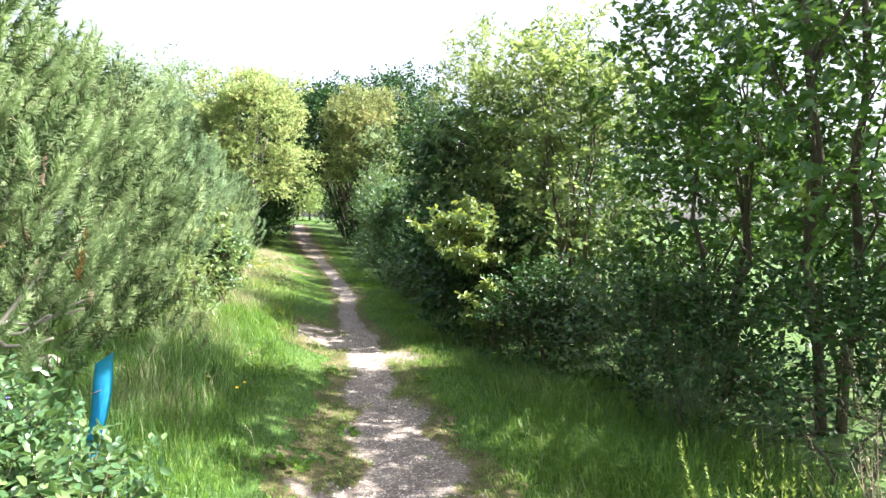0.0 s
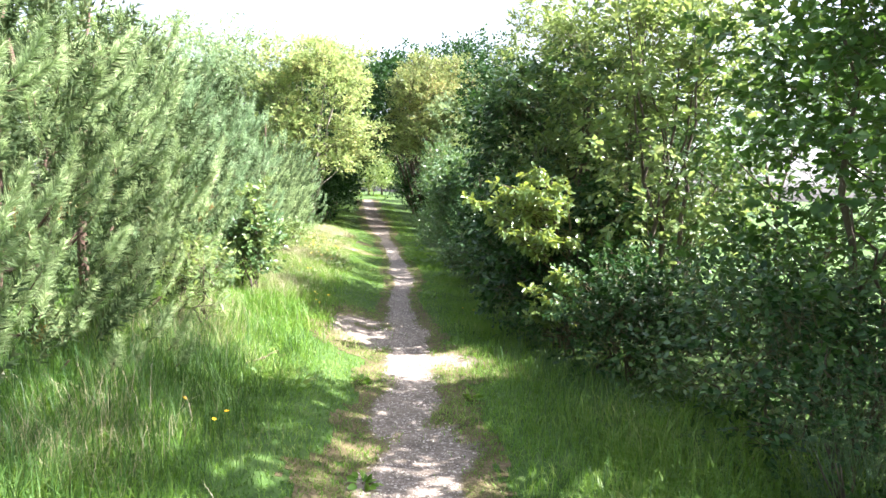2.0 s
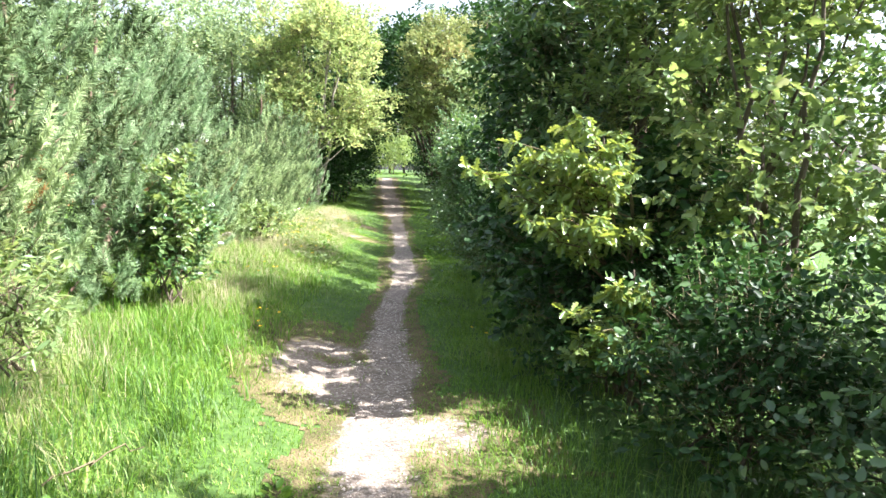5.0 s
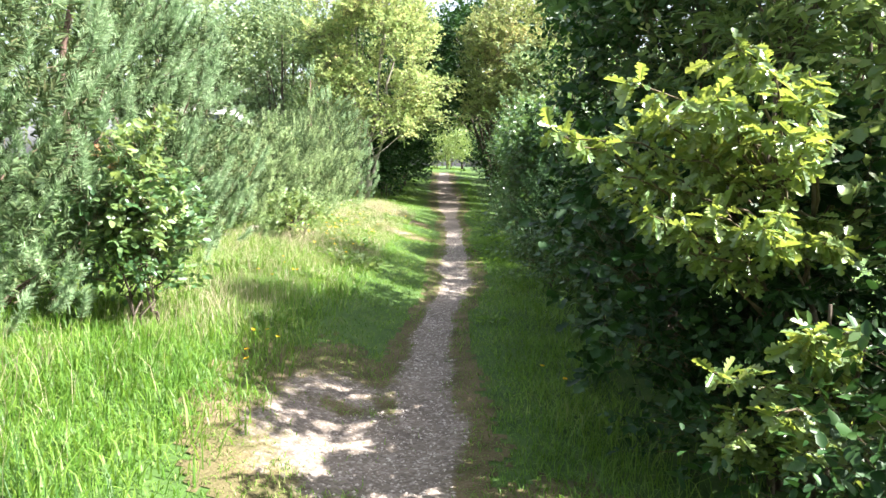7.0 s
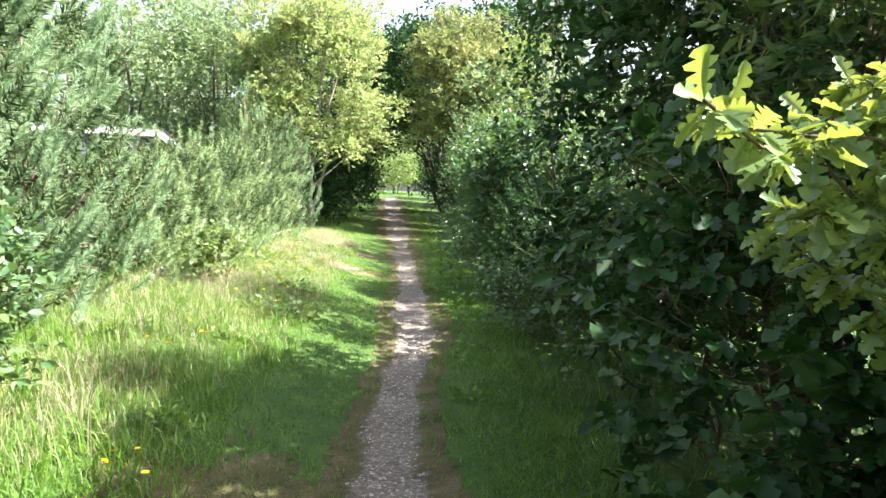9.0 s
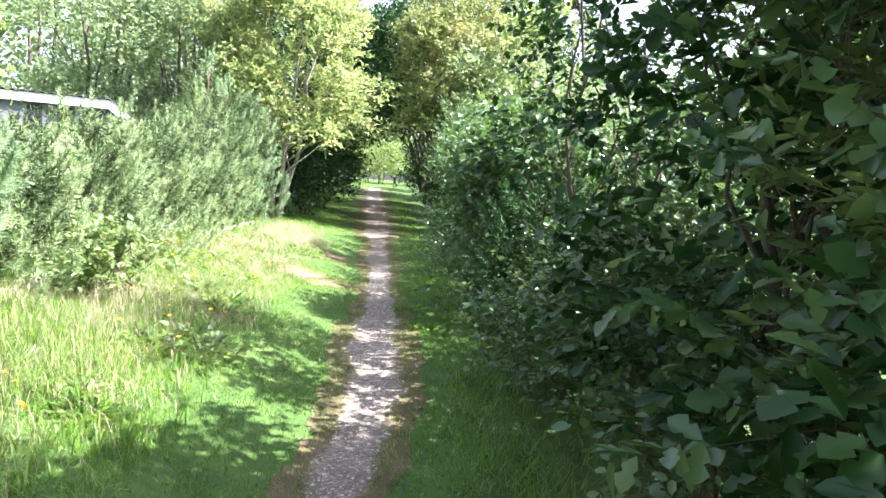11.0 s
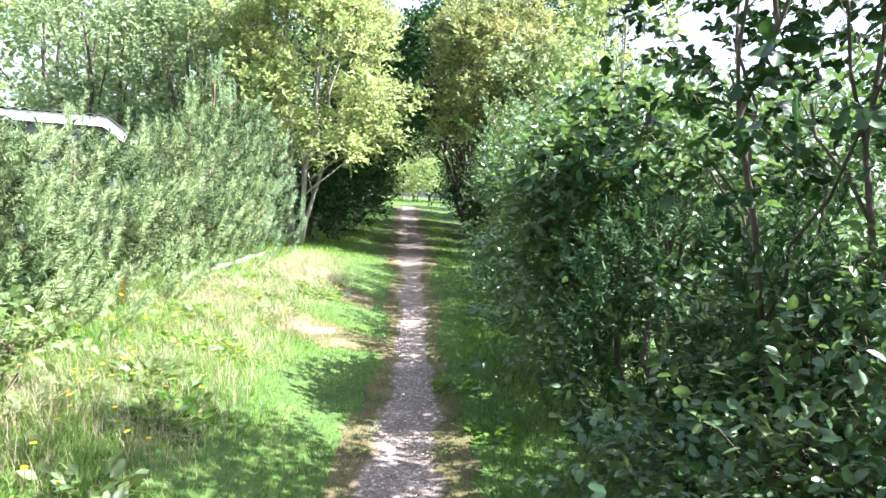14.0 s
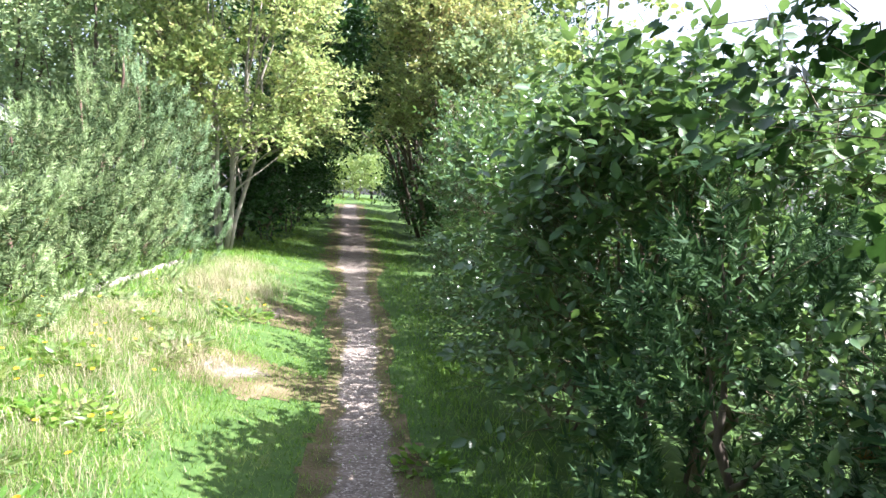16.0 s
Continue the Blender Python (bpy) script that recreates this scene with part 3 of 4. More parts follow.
def pine(seed, x, y, h, r, label, mat=M_NEEDLE, tips=265, per=205, name="pine_shrub", needle=0.068, width=0.0056, limbs=10, low=0.04, group="pines along the bank", bark=M_PINEBARK):
    """A bushy mountain pine: trunk, upswept limbs, candelabra of brush-like shoots over a lumpy crown, inner needles
    coloured dark for shade.
    """
    rng = np.random.default_rng(seed)
    z0 = float(ground_z(x, y))
    ob = thing(name, x, y, z0, label, "pine", group)
    tip = np.array([x + rng.normal(0, 0.1), y + rng.normal(0, 0.1), z0 + h * 0.93])
    trunk = bend(rng, (x, y, z0 - 0.05), tip, 10, 0, 0.05)
    part("trunk", tube(trunk, np.linspace(0.055, 0.012, 10) * (h / 3), 7), bark, ob, "scaly trunk", True)

    def reach(f):
        return np.sqrt(np.clip(1 - (np.clip(f - 0.30, 0, 1) / 0.74) ** 2.3, 0.015, 1))
    arms = tips // 5
    fa = low + (0.96 - low) * (np.arange(arms) + rng.random(arms)) / arms
    aa = np.arange(arms) * 2.39996 + rng.normal(0, 0.12, arms)
    hide = (np.cos(aa) < -0.35) & (rng.random(arms) < 0.8)
    aa[hide] = rng.uniform(-1.9, 1.9, hide.sum())
    lump = 1 + 0.10 * np.sin(3 * aa + 5 * fa + seed) + 0.08 * np.sin(7 * aa - 9 * fa + 2 * seed)
    pa = r * reach(fa) * lump * rng.uniform(0.88, 1.1, arms)
    ends = np.stack([x + np.cos(aa) * pa, y + np.sin(aa) * pa, z0 + 0.12 + h * 0.90 * fa * (1 + 0.06 * np.sin(4 * aa + seed))], -1)
    outward = np.stack([np.cos(aa), np.sin(aa), np.zeros(arms)], -1)
    rise = unit(outward * rng.uniform(0.4, 0.9, (arms, 1)) + [0, 0, 0.75] + rng.normal(0, 0.12, (arms, 3)))
    per_arm = -(-tips // arms)
    back = np.tile(np.linspace(0, 1, per_arm), (arms, 1)) + rng.normal(0, 0.05, (arms, per_arm))
    T = ends[:, None] - rise[:, None] * (0.46 * back)[..., None] + rng.normal(0, 0.12, (arms, per_arm, 3)) * (0.4 + back)[..., None]
    T = T.reshape(-1, 3)[:tips]
    f, a, prof = (np.repeat(q, per_arm)[:tips] for q in (fa, aa, pa))
    out = np.repeat(outward, per_arm, 0)[:tips]
    up = np.repeat(rise, per_arm, 0)[:tips]
    for i in range(limbs):
        j = int(rng.integers(tips))
        k = int(np.clip(9 * f[j] * 0.5, 0, 8))
        end_p = trunk[k] + (T[j] - trunk[k]) * 0.66
        part("limb", tube(bend(rng, trunk[k], end_p, 7, -0.12 * prof[j], 0.02), np.linspace(0.02, 0.006, 7), 5), bark, ob, "", True)
    whorl = 1
    d0 = unit(up + out * 0.1 + rng.normal(0, 0.25, (tips, 3)))
    d = unit(d0[:, None] + rng.normal(0, 0.28, (tips, whorl, 3)))
    d[:, 0] = d0
    L = rng.uniform(0.14, 0.24, (tips, whorl))
    B = T[:, None] + unit(rng.normal(0, 1, (tips, whorl, 3)) * [1, 1, 0.8]) * 0.085 - d0[:, None] * rng.uniform(0.02, 0.12, (tips, whorl, 1))
    B[:, 0] = T - d0 * 0.1
    lead = rng.integers(4, 7)
    B = np.concatenate([B.reshape(-1, 3), tip + rng.normal(0, 0.07, (lead, 3))])
    W = np.concatenate([d.reshape(-1, 3), unit(rng.normal(0, 0.18, (lead, 3)) + [0, 0, 1])])
    L = np.concatenate([L.ravel(), rng.uniform(0.2, 0.38, lead)])
    tagged(part("shoot_wood", twig_mesh(B, W, L * 0.8, 0.0045), M_TWIG, ob), kind="stuff")
    tagged(part("needles", needles(rng, B, W, L, per, needle, width), mat, ob), kind="stuff")
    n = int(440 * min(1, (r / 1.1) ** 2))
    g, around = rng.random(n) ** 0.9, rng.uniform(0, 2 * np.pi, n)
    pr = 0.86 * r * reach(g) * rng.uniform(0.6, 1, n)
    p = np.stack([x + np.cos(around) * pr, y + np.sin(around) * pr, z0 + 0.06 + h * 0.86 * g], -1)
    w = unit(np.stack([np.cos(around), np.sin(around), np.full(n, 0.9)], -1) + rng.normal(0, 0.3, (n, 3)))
    tagged(part("old_needles", needles(rng, p, w, np.full(n, 0.24), 28, 0.08, 0.018), mat if mat is M_NEEDLE_DARK else M_INNER, ob, "inner needles coloured dark for the shade deep in the crown"), kind="stuff")
    side = np.flatnonzero((np.cos(np.repeat(a, whorl)) > 0.2) & (np.repeat(f, whorl) < 0.6))
    for k in rng.choice(side, 2, replace=False):
        q = slice(k, k + 1)
        tagged(part("withered_shoot", needles(rng, B[q] - [0.06, 0, 0.02], W[q], L[q] * 0.8, 90, 0.05, 0.005), M_DRYLEAF, ob, "rust-brown dead needles"), kind="stuff")
    return ob


PINE_TALL = "dense green mountain pine with upright bottle-brush shoots on the bank"
PINE_LOW = "low rounded mountain pine with bright green upright shoots"
pine(101, -2.25, 4.4, 3.5, 1.2, PINE_TALL)
p1 = bpy.data.objects["pine_shrub"]
rng = np.random.default_rng(44)
for i in range(8):
    a = rng.uniform(-1.3, 0.9)
    z = float(ground_z(-2.25, 4.4))
    start = (-2.25 + 0.35 * math.cos(a), 4.4 + 0.35 * math.sin(a), z + rng.uniform(0.1, 0.5))
    stop = (-2.25 + 1.05 * math.cos(a), 4.4 + 1.05 * math.sin(a), z + rng.uniform(0.4, 1.1))
    part("dead_limb", tube(bend(rng, start, stop, 8, -0.08, 0.03), np.linspace(0.022, 0.008, 8), 6), M_GREYBARK, p1, "bare pale dead branch", True)
pine(102, -2.0, 6.1, 2.8, 1.12, PINE_TALL)
pine(103, -2.05, 7.9, 2.95, 1.15, PINE_TALL)
pine(104, -2.1, 9.7, 2.85, 1.12, PINE_TALL, M_NEEDLE_BLUE)
pine(105, -2.05, 11.4, 3.0, 1.12, PINE_TALL, M_NEEDLE_BLUE)
pine(106, -2.2, 13.3, 2.8, 1.05, PINE_TALL, M_NEEDLE_BLUE)
FARPINE = dict(low=0.0, tips=200, per=130, width=0.0075, needle=0.068)
pine(107, -2.45, 14.9, 1.4, 1.2, PINE_LOW, **FARPINE)
pine(108, -2.4, 16.7, 1.55, 1.25, PINE_LOW, **FARPINE)
pine(109, -2.35, 18.6, 1.7, 1.25, PINE_LOW, **FARPINE)
pine(110, -2.3, 20.5, 1.72, 1.2, PINE_LOW, **FARPINE)
pine(111, -2.25, 22.3, 2.3, 1.15, PINE_LOW, **FARPINE)
pine(112, -2.1, 24.1, 2.8, 1.05, PINE_LOW, M_NEEDLE_BLUE, **FARPINE)
pine(113, -3.3, 26.3, 3.8, 0.8, "slender pine with a spiky leading shoot above its neighbours", M_NEEDLE_BLUE, tips=70, per=150, width=0.008)
BACKPINE = dict(tips=60, per=110, width=0.012, needle=0.07)
pine(114, -3.9, 8.5, 3.3, 1.4, PINE_TALL, **BACKPINE)
pine(115, -3.9, 5.0, 3.4, 1.4, PINE_TALL, **BACKPINE)
pine(116, -4.0, 11.6, 3.2, 1.3, PINE_TALL, M_NEEDLE_BLUE, **BACKPINE)
pine(117, -3.0, 1.6, 3.0, 1.2, PINE_TALL, **BACKPINE)
SMALLPINE = "small bushy pine growing among the broadleaf shrubs"
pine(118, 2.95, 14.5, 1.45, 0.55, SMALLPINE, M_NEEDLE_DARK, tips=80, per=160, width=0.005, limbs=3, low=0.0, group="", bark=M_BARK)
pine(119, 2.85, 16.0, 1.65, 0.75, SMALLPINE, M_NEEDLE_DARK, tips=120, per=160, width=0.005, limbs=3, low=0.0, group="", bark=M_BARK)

# ---- broadleaf trees and shrubs ----


def broadleaf(name, seed, x, y, label, category, mat, h, r, low, clumps, size, per, leaf, shape, twig=0.34, leaves_per=9, cheap=False, stems=3, bark=M_BARK, lean=(0, 0), stem_r=0.04, squash=1.0, group="", twigs=True, limbs=8, up=0.35, face=None, bunch=0.25, hang=0.12):
    """A trunk or several stems, limbs to the foliage clumps, twigs and leaves. low: where the crown begins, as a part of h."""
    rng = np.random.default_rng(seed)
    z0 = float(ground_z(x, y))
    ob = thing(name, x, y, z0, label, category, group)
    mid = np.array([x + lean[0], y + lean[1], z0 + h * (1 + low) / 2])
    radii = np.array([r, r * squash, h * (1 - low) / 2])
    C, S = clumps_of(rng, mid, radii * 0.85, clumps, size)
    C[:, 2] = np.maximum(C[:, 2], z0 + 0.12)
    tops = []
    for i in range(stems):
        a = i * 2.4 + rng.random()
        foot = np.array([x + math.cos(a) * 0.12 * (stems > 1), y + math.sin(a) * 0.12 * (stems > 1), z0 - 0.05])
        top = mid + np.array([math.cos(a) * r * 0.35 * (stems > 1), math.sin(a) * r * 0.35 * (stems > 1), radii[2] * 0.55])
        line = bend(rng, foot, top, 10, 0, 0.06)
        part("trunk" if stems == 1 else "stem", tube(line, np.linspace(stem_r, stem_r * 0.25, 10), 8), bark, ob, "", True)
        tops.append(line)
    order = rng.permutation(len(C))[:limbs]
    for j in order:
        line0 = tops[int(rng.integers(len(tops)))]
        k = int(np.clip(9 * (C[j, 2] - z0) / h * 0.7, 1, 8))
        part("limb", tube(bend(rng, line0[k], C[j], 7, 0.05, 0.05), np.linspace(stem_r * 0.42, 0.006, 7), 6), bark, ob, "", True)
    b, w, ln = twigs_in(rng, C, S, per, twig, mid, up)
    ok = b[:, 2] > z0 + 0.08
    if face is not None:
        ok &= face(b)
    b, w, ln = b[ok], w[ok], ln[ok]
    if twigs:
        tagged(part("branchwork", twig_mesh(b, w, ln, 0.0028 if not cheap else 0.006), M_TWIG, ob), kind="stuff")
    tagged(part("foliage", leafed(rng, b, w, ln, leaves_per, leaf, shape, cheap=cheap, bunch=bunch, hang=hang, keep=lambda p: p[:, 2] > ground_z(p[:, 0], p[:, 1]) + 0.03), mat, ob), kind="stuff")
    return ob


DARK_OAK = "leafy oak shrub with lobed leaves, coloured dark, beside the path"
MIX = "dense green shrub thicket with small oval leaves beside the path"
# the oak at the start, its neighbours and the thicket along the verge
LOW = "low leafy undergrowth at the foot of the shrubs"
broadleaf("oak_tree", 201, 4.75, 4.8, "young oak with a forked trunk and lobed leaves over the verge", "tree", M_OAK, 9.0, 2.05, 0.03, 118, 0.44, 13, 0.105, LOBED, stems=2, stem_r=0.05, limbs=14)
broadleaf("oak_shrub", 202, 4.35, 5.85, DARK_OAK, "shrub", M_OAK, 4.4, 1.2, 0.0, 66, 0.36, 14, 0.095, LOBED)
broadleaf("oak_shrub", 203, 4.1, 9.3, "tall pale green oak shrub with sunlit leaves", "shrub", M_LIGHT, 4.5, 1.05, 0.0, 52, 0.36, 14, 0.1, LOBED, bunch=0.5, hang=0.4)
# 219 is added behind oak 207 to shade its lower leaves
broadleaf("shrub", 219, 4.2, 12.4, MIX, "shrub", M_SHRUB, 3.0, 0.95, 0.0, 46, 0.34, 20, 0.075, OVAL, leaves_per=9, cheap=True)
broadleaf("willow_shrub", 204, 3.95, 10.8, "tall pale green willow shrub with sunlit upper leaves", "shrub", M_LIGHT, 5.3, 1.4, 0.02, 84, 0.38, 18, 0.105, SLIM, leaves_per=11, up=0.7)


def oak_sprays(seed, x, y, centre, radii, limbs, label, leaf=0.086, mat=M_OAKY, extra=()):
    """A young oak: thin stems, crooked limbs fanning out, leaf rosettes on side twigs along their outer half."""
    rng = np.random.default_rng(seed)
    z0 = float(ground_z(x, y))
    ob = thing("oak_shrub", x, y, z0, label, "shrub")
    centre = np.asarray(centre, float)
    d, r = ball_points(rng, limbs, 0.7)
    d[:, 0] = -np.abs(d[:, 0]) * np.where(rng.random(limbs) < 0.75, 1, -1)
    ends = np.concatenate([centre + d * r[:, None] * radii] + [np.array([e], float) for e in extra])
    stems = []
    for k in range(3):
        top = centre + rng.normal(0, 0.12, 3) + [0.1, 0, radii[2] * 0.3]
        line = bend(rng, (x + 0.06 * k - 0.06, y + 0.04 * k, z0 - 0.04), top, 10, 0, 0.03)
        stems.append(line)
        part("stem", tube(line, np.linspace(0.02, 0.007, 10), 7), M_BARK, ob, "", True)
    base, way = [], []
    for e in ends:
        line0 = stems[int(rng.integers(3))]
        k = int(np.clip(np.argmin(np.abs(line0[:, 2] - e[2])) - rng.integers(1, 4), 2, 8))
        line = bend(rng, line0[k], e, 9, 0.05, 0.025)
        part("limb", tube(line, np.linspace(0.008, 0.003, 9), 5), M_TWIG, ob, "", True)
        axis = unit((e - line0[k])[None])[0]
        for t in np.linspace(0.35, 1.0, 9):
            q = t * 8
            p = line[int(q)] + (line[min(int(q) + 1, 8)] - line[int(q)]) * (q % 1)
            w = unit((axis * 0.7 + rng.normal(0, 0.55, 3) + [0, 0, 0.25])[None])[0]
            base.append(p + w * rng.uniform(0.01, 0.1) * (t < 0.97))
            way.append(w if t < 0.97 else axis)
    base, way = np.array(base), np.array(way)
    tagged(part("branchwork", twig_mesh(base - way * 0.05, way, np.full(len(base), 0.06), 0.002), M_TWIG, ob), kind="stuff")
    per = 7
    a = rng.uniform(0, 2 * np.pi, (len(base), 1)) + np.arange(per) * 2.4
    s1 = unit(np.cross(way, [0.2, 0.3, 0.93]))
    s2 = np.cross(way, s1)
    al = np.cos(a)[..., None] * s1[:, None] + np.sin(a)[..., None] * s2[:, None] * 0.7 + way[:, None] * rng.uniform(0.2, 1.0, (len(base), per, 1)) + [0, 0, -0.5]
    b = base[:, None] - way[:, None] * rng.uniform(0, 0.05, (len(base), per, 1)) + 0 * al
    size = leaf * rng.uniform(0.6, 1.2, len(base) * per)
    tagged(part("foliage", leaves(rng, b.reshape(-1, 3), al.reshape(-1, 3), size, OAK, 0.3, 0.8, 0.3), mat, ob), kind="stuff")
    return ob


oak_sprays(205, 2.8, 8.75, (2.38, 8.5, 1.5), (0.62, 0.5, 0.58), 30, "young oak with yellow-green lobed leaves reaching towards the path", extra=((1.55, 8.3, 1.62), (1.66, 8.36, 1.58), (1.8, 8.15, 1.78), (1.9, 8.1, 1.3)))
oak_sprays(206, 2.75, 8.35, (2.5, 8.15, 0.62), (0.42, 0.36, 0.3), 12, "low oak with pale shining lobed leaves", leaf=0.085)
# oaks 220, 221, 207 and alder 208: shade put into the leaf colour
oak_sprays(220, 3.1, 9.1, (2.8, 9.0, 0.95), (0.62, 0.55, 0.75), 34, DARK_OAK, leaf=0.1, mat=M_SHADE_LEAF)
broadleaf("oak_shrub", 221, 2.95, 9.75, DARK_OAK, "shrub", M_SHADE_LEAF, 1.7, 0.95, 0.0, 34, 0.32, 13, 0.1, LOBED, bunch=0.5, hang=0.4)
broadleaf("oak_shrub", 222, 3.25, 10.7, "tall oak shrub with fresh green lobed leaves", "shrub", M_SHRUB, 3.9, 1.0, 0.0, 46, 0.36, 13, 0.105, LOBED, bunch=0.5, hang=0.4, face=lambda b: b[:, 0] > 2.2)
broadleaf("oak_shrub", 207, 3.1, 11.9, DARK_OAK, "shrub", M_SHADE_LEAF, 3.7, 1.05, 0.05, 60, 0.34, 14, 0.095, LOBED, bunch=0.5, hang=0.4, face=lambda b: b[:, 0] > 2.3)
broadleaf("alder_tree", 208, 3.05, 14.5, "slender young tree with lobed leaves darkened for shade and bare lower branches", "tree", M_SHADE_LEAF, 4.4, 1.2, 0.26, 62, 0.32, 12, 0.08, LOBED, hang=0.4, stems=2, stem_r=0.024, bark=M_BARK, limbs=14, face=lambda b: b[:, 0] > 2.35)
broadleaf("shrub", 209, 3.1, 13.5, MIX, "shrub", M_SHRUB, 1.35, 0.7, 0.0, 32, 0.28, 20, 0.05, OVAL, leaves_per=10)
broadleaf("shrub", 210, 3.15, 17.2, MIX, "shrub", M_SHRUB, 2.5, 1.1, 0.0, 60, 0.32, 22, 0.085, OVAL, leaves_per=10)
broadleaf("alder_tree", 211, 4.2, 22.0, "slender alder with rounded leaves and a thin grey trunk", "tree", M_LIGHT, 5.2, 1.0, 0.5, 16, 0.32, 12, 0.085, ROUND, stems=1, stem_r=0.05, bark=M_GREYBARK, limbs=9)
broadleaf("shrub", 212, 3.3, 19.4, MIX, "shrub", M_SHRUB, 2.5, 1.15, 0.0, 52, 0.34, 20, 0.07, OVAL, leaves_per=10)
broadleaf("shrub", 213, 3.4, 21.6, MIX, "shrub", M_SHRUB, 2.8, 1.2, 0.0, 50, 0.36, 20, 0.075, OVAL, leaves_per=9)
broadleaf("shrub", 214, 3.5, 24.0, MIX, "shrub", M_SHRUB, 3.2, 1.35, 0.0, 54, 0.4, 22, 0.09, OVAL, leaves_per=9, cheap=True)
broadleaf("shrub", 215, 3.8, 26.4, MIX, "shrub", M_SHRUB, 3.3, 1.3, 0.0, 50, 0.42, 22, 0.1, OVAL, leaves_per=9, cheap=True)
# undergrowth near the oaks takes the leaves darkened for shade
for i, (x, y, h, r) in enumerate([(3.9, 3.7, 1.3, 0.65), (3.45, 4.9, 1.2, 0.6), (3.6, 5.8, 1.2, 0.6), (3.7, 6.6, 0.9, 0.7), (3.3, 7.7, 1.0, 0.65), (2.95, 11.3, 1.2, 0.7), (2.85, 12.4, 1.1, 0.6), (2.6, 14.3, 0.6, 0.5), (2.95, 7.4, 0.75, 0.5), (2.75, 8.75, 0.65, 0.5), (3.25, 15.3, 1.3, 0.7), (3.7, 14.6, 1.5, 0.8), (2.7, 18.2, 1.0, 0.6), (2.75, 20.6, 1.0, 0.6), (2.8, 23.0, 1.1, 0.7)]):
    broadleaf("undergrowth", 430 + i, x, y, LOW, "shrub", M_SHADE_LEAF if y < 5.5 or 7 < y < 11 else M_SHRUB, h, r, 0.0, 22, 0.24, 16, 0.06, OVAL, leaves_per=9, stems=3, stem_r=0.014, limbs=4, group="undergrowth")
# added back row: fills the view and keeps sun off the thicket
for i, (x, y, h) in enumerate([(6.3, 3.2, 4.8), (6.4, 6.4, 3.0), (5.9, 9.2, 3.9), (5.5, 11.6, 3.6), (5.1, 13.8, 3.8), (5.4, 16.6, 3.0), (5.8, 20.0, 3.2), (6.2, 23.5, 3.2), (6.6, 0.0, 4.8)]):
    broadleaf("shrub", 250 + i, x, y, "added shrub behind the verge thicket, closing the view and holding off sun", "shrub", M_SHRUB, h, 1.7, 0.0, 44, 0.5, 18, 0.12, OVAL, leaves_per=8, cheap=True, twigs=False, squash=1.1)
for i, (x, y) in enumerate([(-0.98, 2.85), (-0.72, 2.62), (-1.3, 3.2), (-1.1, 2.5)]):
    broadleaf("bramble", 245 + i, x, y, "low dark-leaved bramble in the long grass", "shrub", M_SHRUB, 0.46, 0.26, 0.0, 14, 0.13, 12, 0.05, OVAL, stems=3, stem_r=0.007, twig=0.18, limbs=4, group="brambles")
broadleaf("sapling", 216, -0.98, 10.25, "leafy green sapling standing in front of the pines", "shrub", M_SHRUB, 1.0, 0.33, 0.0, 34, 0.15, 12, 0.06, OVAL, stems=3, stem_r=0.012, twig=0.2)
broadleaf("sapling", 223, -0.9, 10.15, "thin upright sapling with yellow-green leaves before the pines", "shrub", M_LIGHT, 1.6, 0.13, 0.2, 14, 0.11, 9, 0.062, OVAL, stems=1, stem_r=0.01, twig=0.16)
broadleaf("sapling", 217, -1.05, 15.2, "small yellow-green bush at the foot of the pines", "shrub", M_LIGHT, 0.55, 0.35, 0.0, 16, 0.15, 12, 0.06, OVAL, stems=2, stem_r=0.01, twig=0.18)
broadleaf("sapling", 218, -1.0, 7.6, "thin yellow-green seedling bush at the foot of the pines", "shrub", M_LIGHT, 0.8, 0.25, 0.1, 10, 0.14, 10, 0.07, SLIM, stems=2, stem_r=0.01, twig=0.2)

# woodland beyond
broadleaf("yellowing_tree", 301, -1.9, 29.2, "spreading tree with sunlit yellow-green leaves over leaning pale stems", "tree", M_YELLOW, 7.4, 2.6, 0.12, 125, 0.48, 40, 0.115, OVAL, cheap=True, stems=5, stem_r=0.06, bark=M_GREYBARK, lean=(0.35, 0), limbs=14)
broadleaf("russet_tree", 302, 3.45, 31.2, "leafy tree with russet-tinged top over several brown stems", "tree", M_RUSSET, 7.6, 2.15, 0.28, 100, 0.48, 38, 0.115, OVAL, cheap=True, stems=6, stem_r=0.05, bark=M_BARK, lean=(-0.2, 0), limbs=12)
FARLABEL = "leafy woodland tree closing in over the path"
SHADELABEL = "tree of the canopy along the path, its leaves darkened in colour for shade"
far = [(-4.6, 31.5, 8.2, 2.6, 0.05, 0), (-7.2, 31.0, 8.2, 2.6, 0.05, 0), (-11.2, 27.5, 8.6, 2.8, 0.02, 0), (-9.6, 33, 9.4, 3.0, 0.02, 0), (-11.5, 21, 9.0, 3.0, 0.02, 0), (-7.0, 36, 9.8, 3.0, 0.02, 0), (7.5, 31, 5.6, 2.6, 0.02, 0), (8.0, 40, 7.5, 2.8, 0.02, 0), (-13, 15, 8.5, 3.0, 0.02, 0), (-9.5, 15, 6.6, 2.6, 0.02, 0), (-8.5, 9.5, 6.4, 2.6, 0.02, 0), (-8.5, 4, 6.4, 2.6, 0.02, 0), (-4.9, 29.8, 7.0, 1.7, 0.05, 0), (4.6, 30.0, 6.2, 1.8, 0.0, 0)]
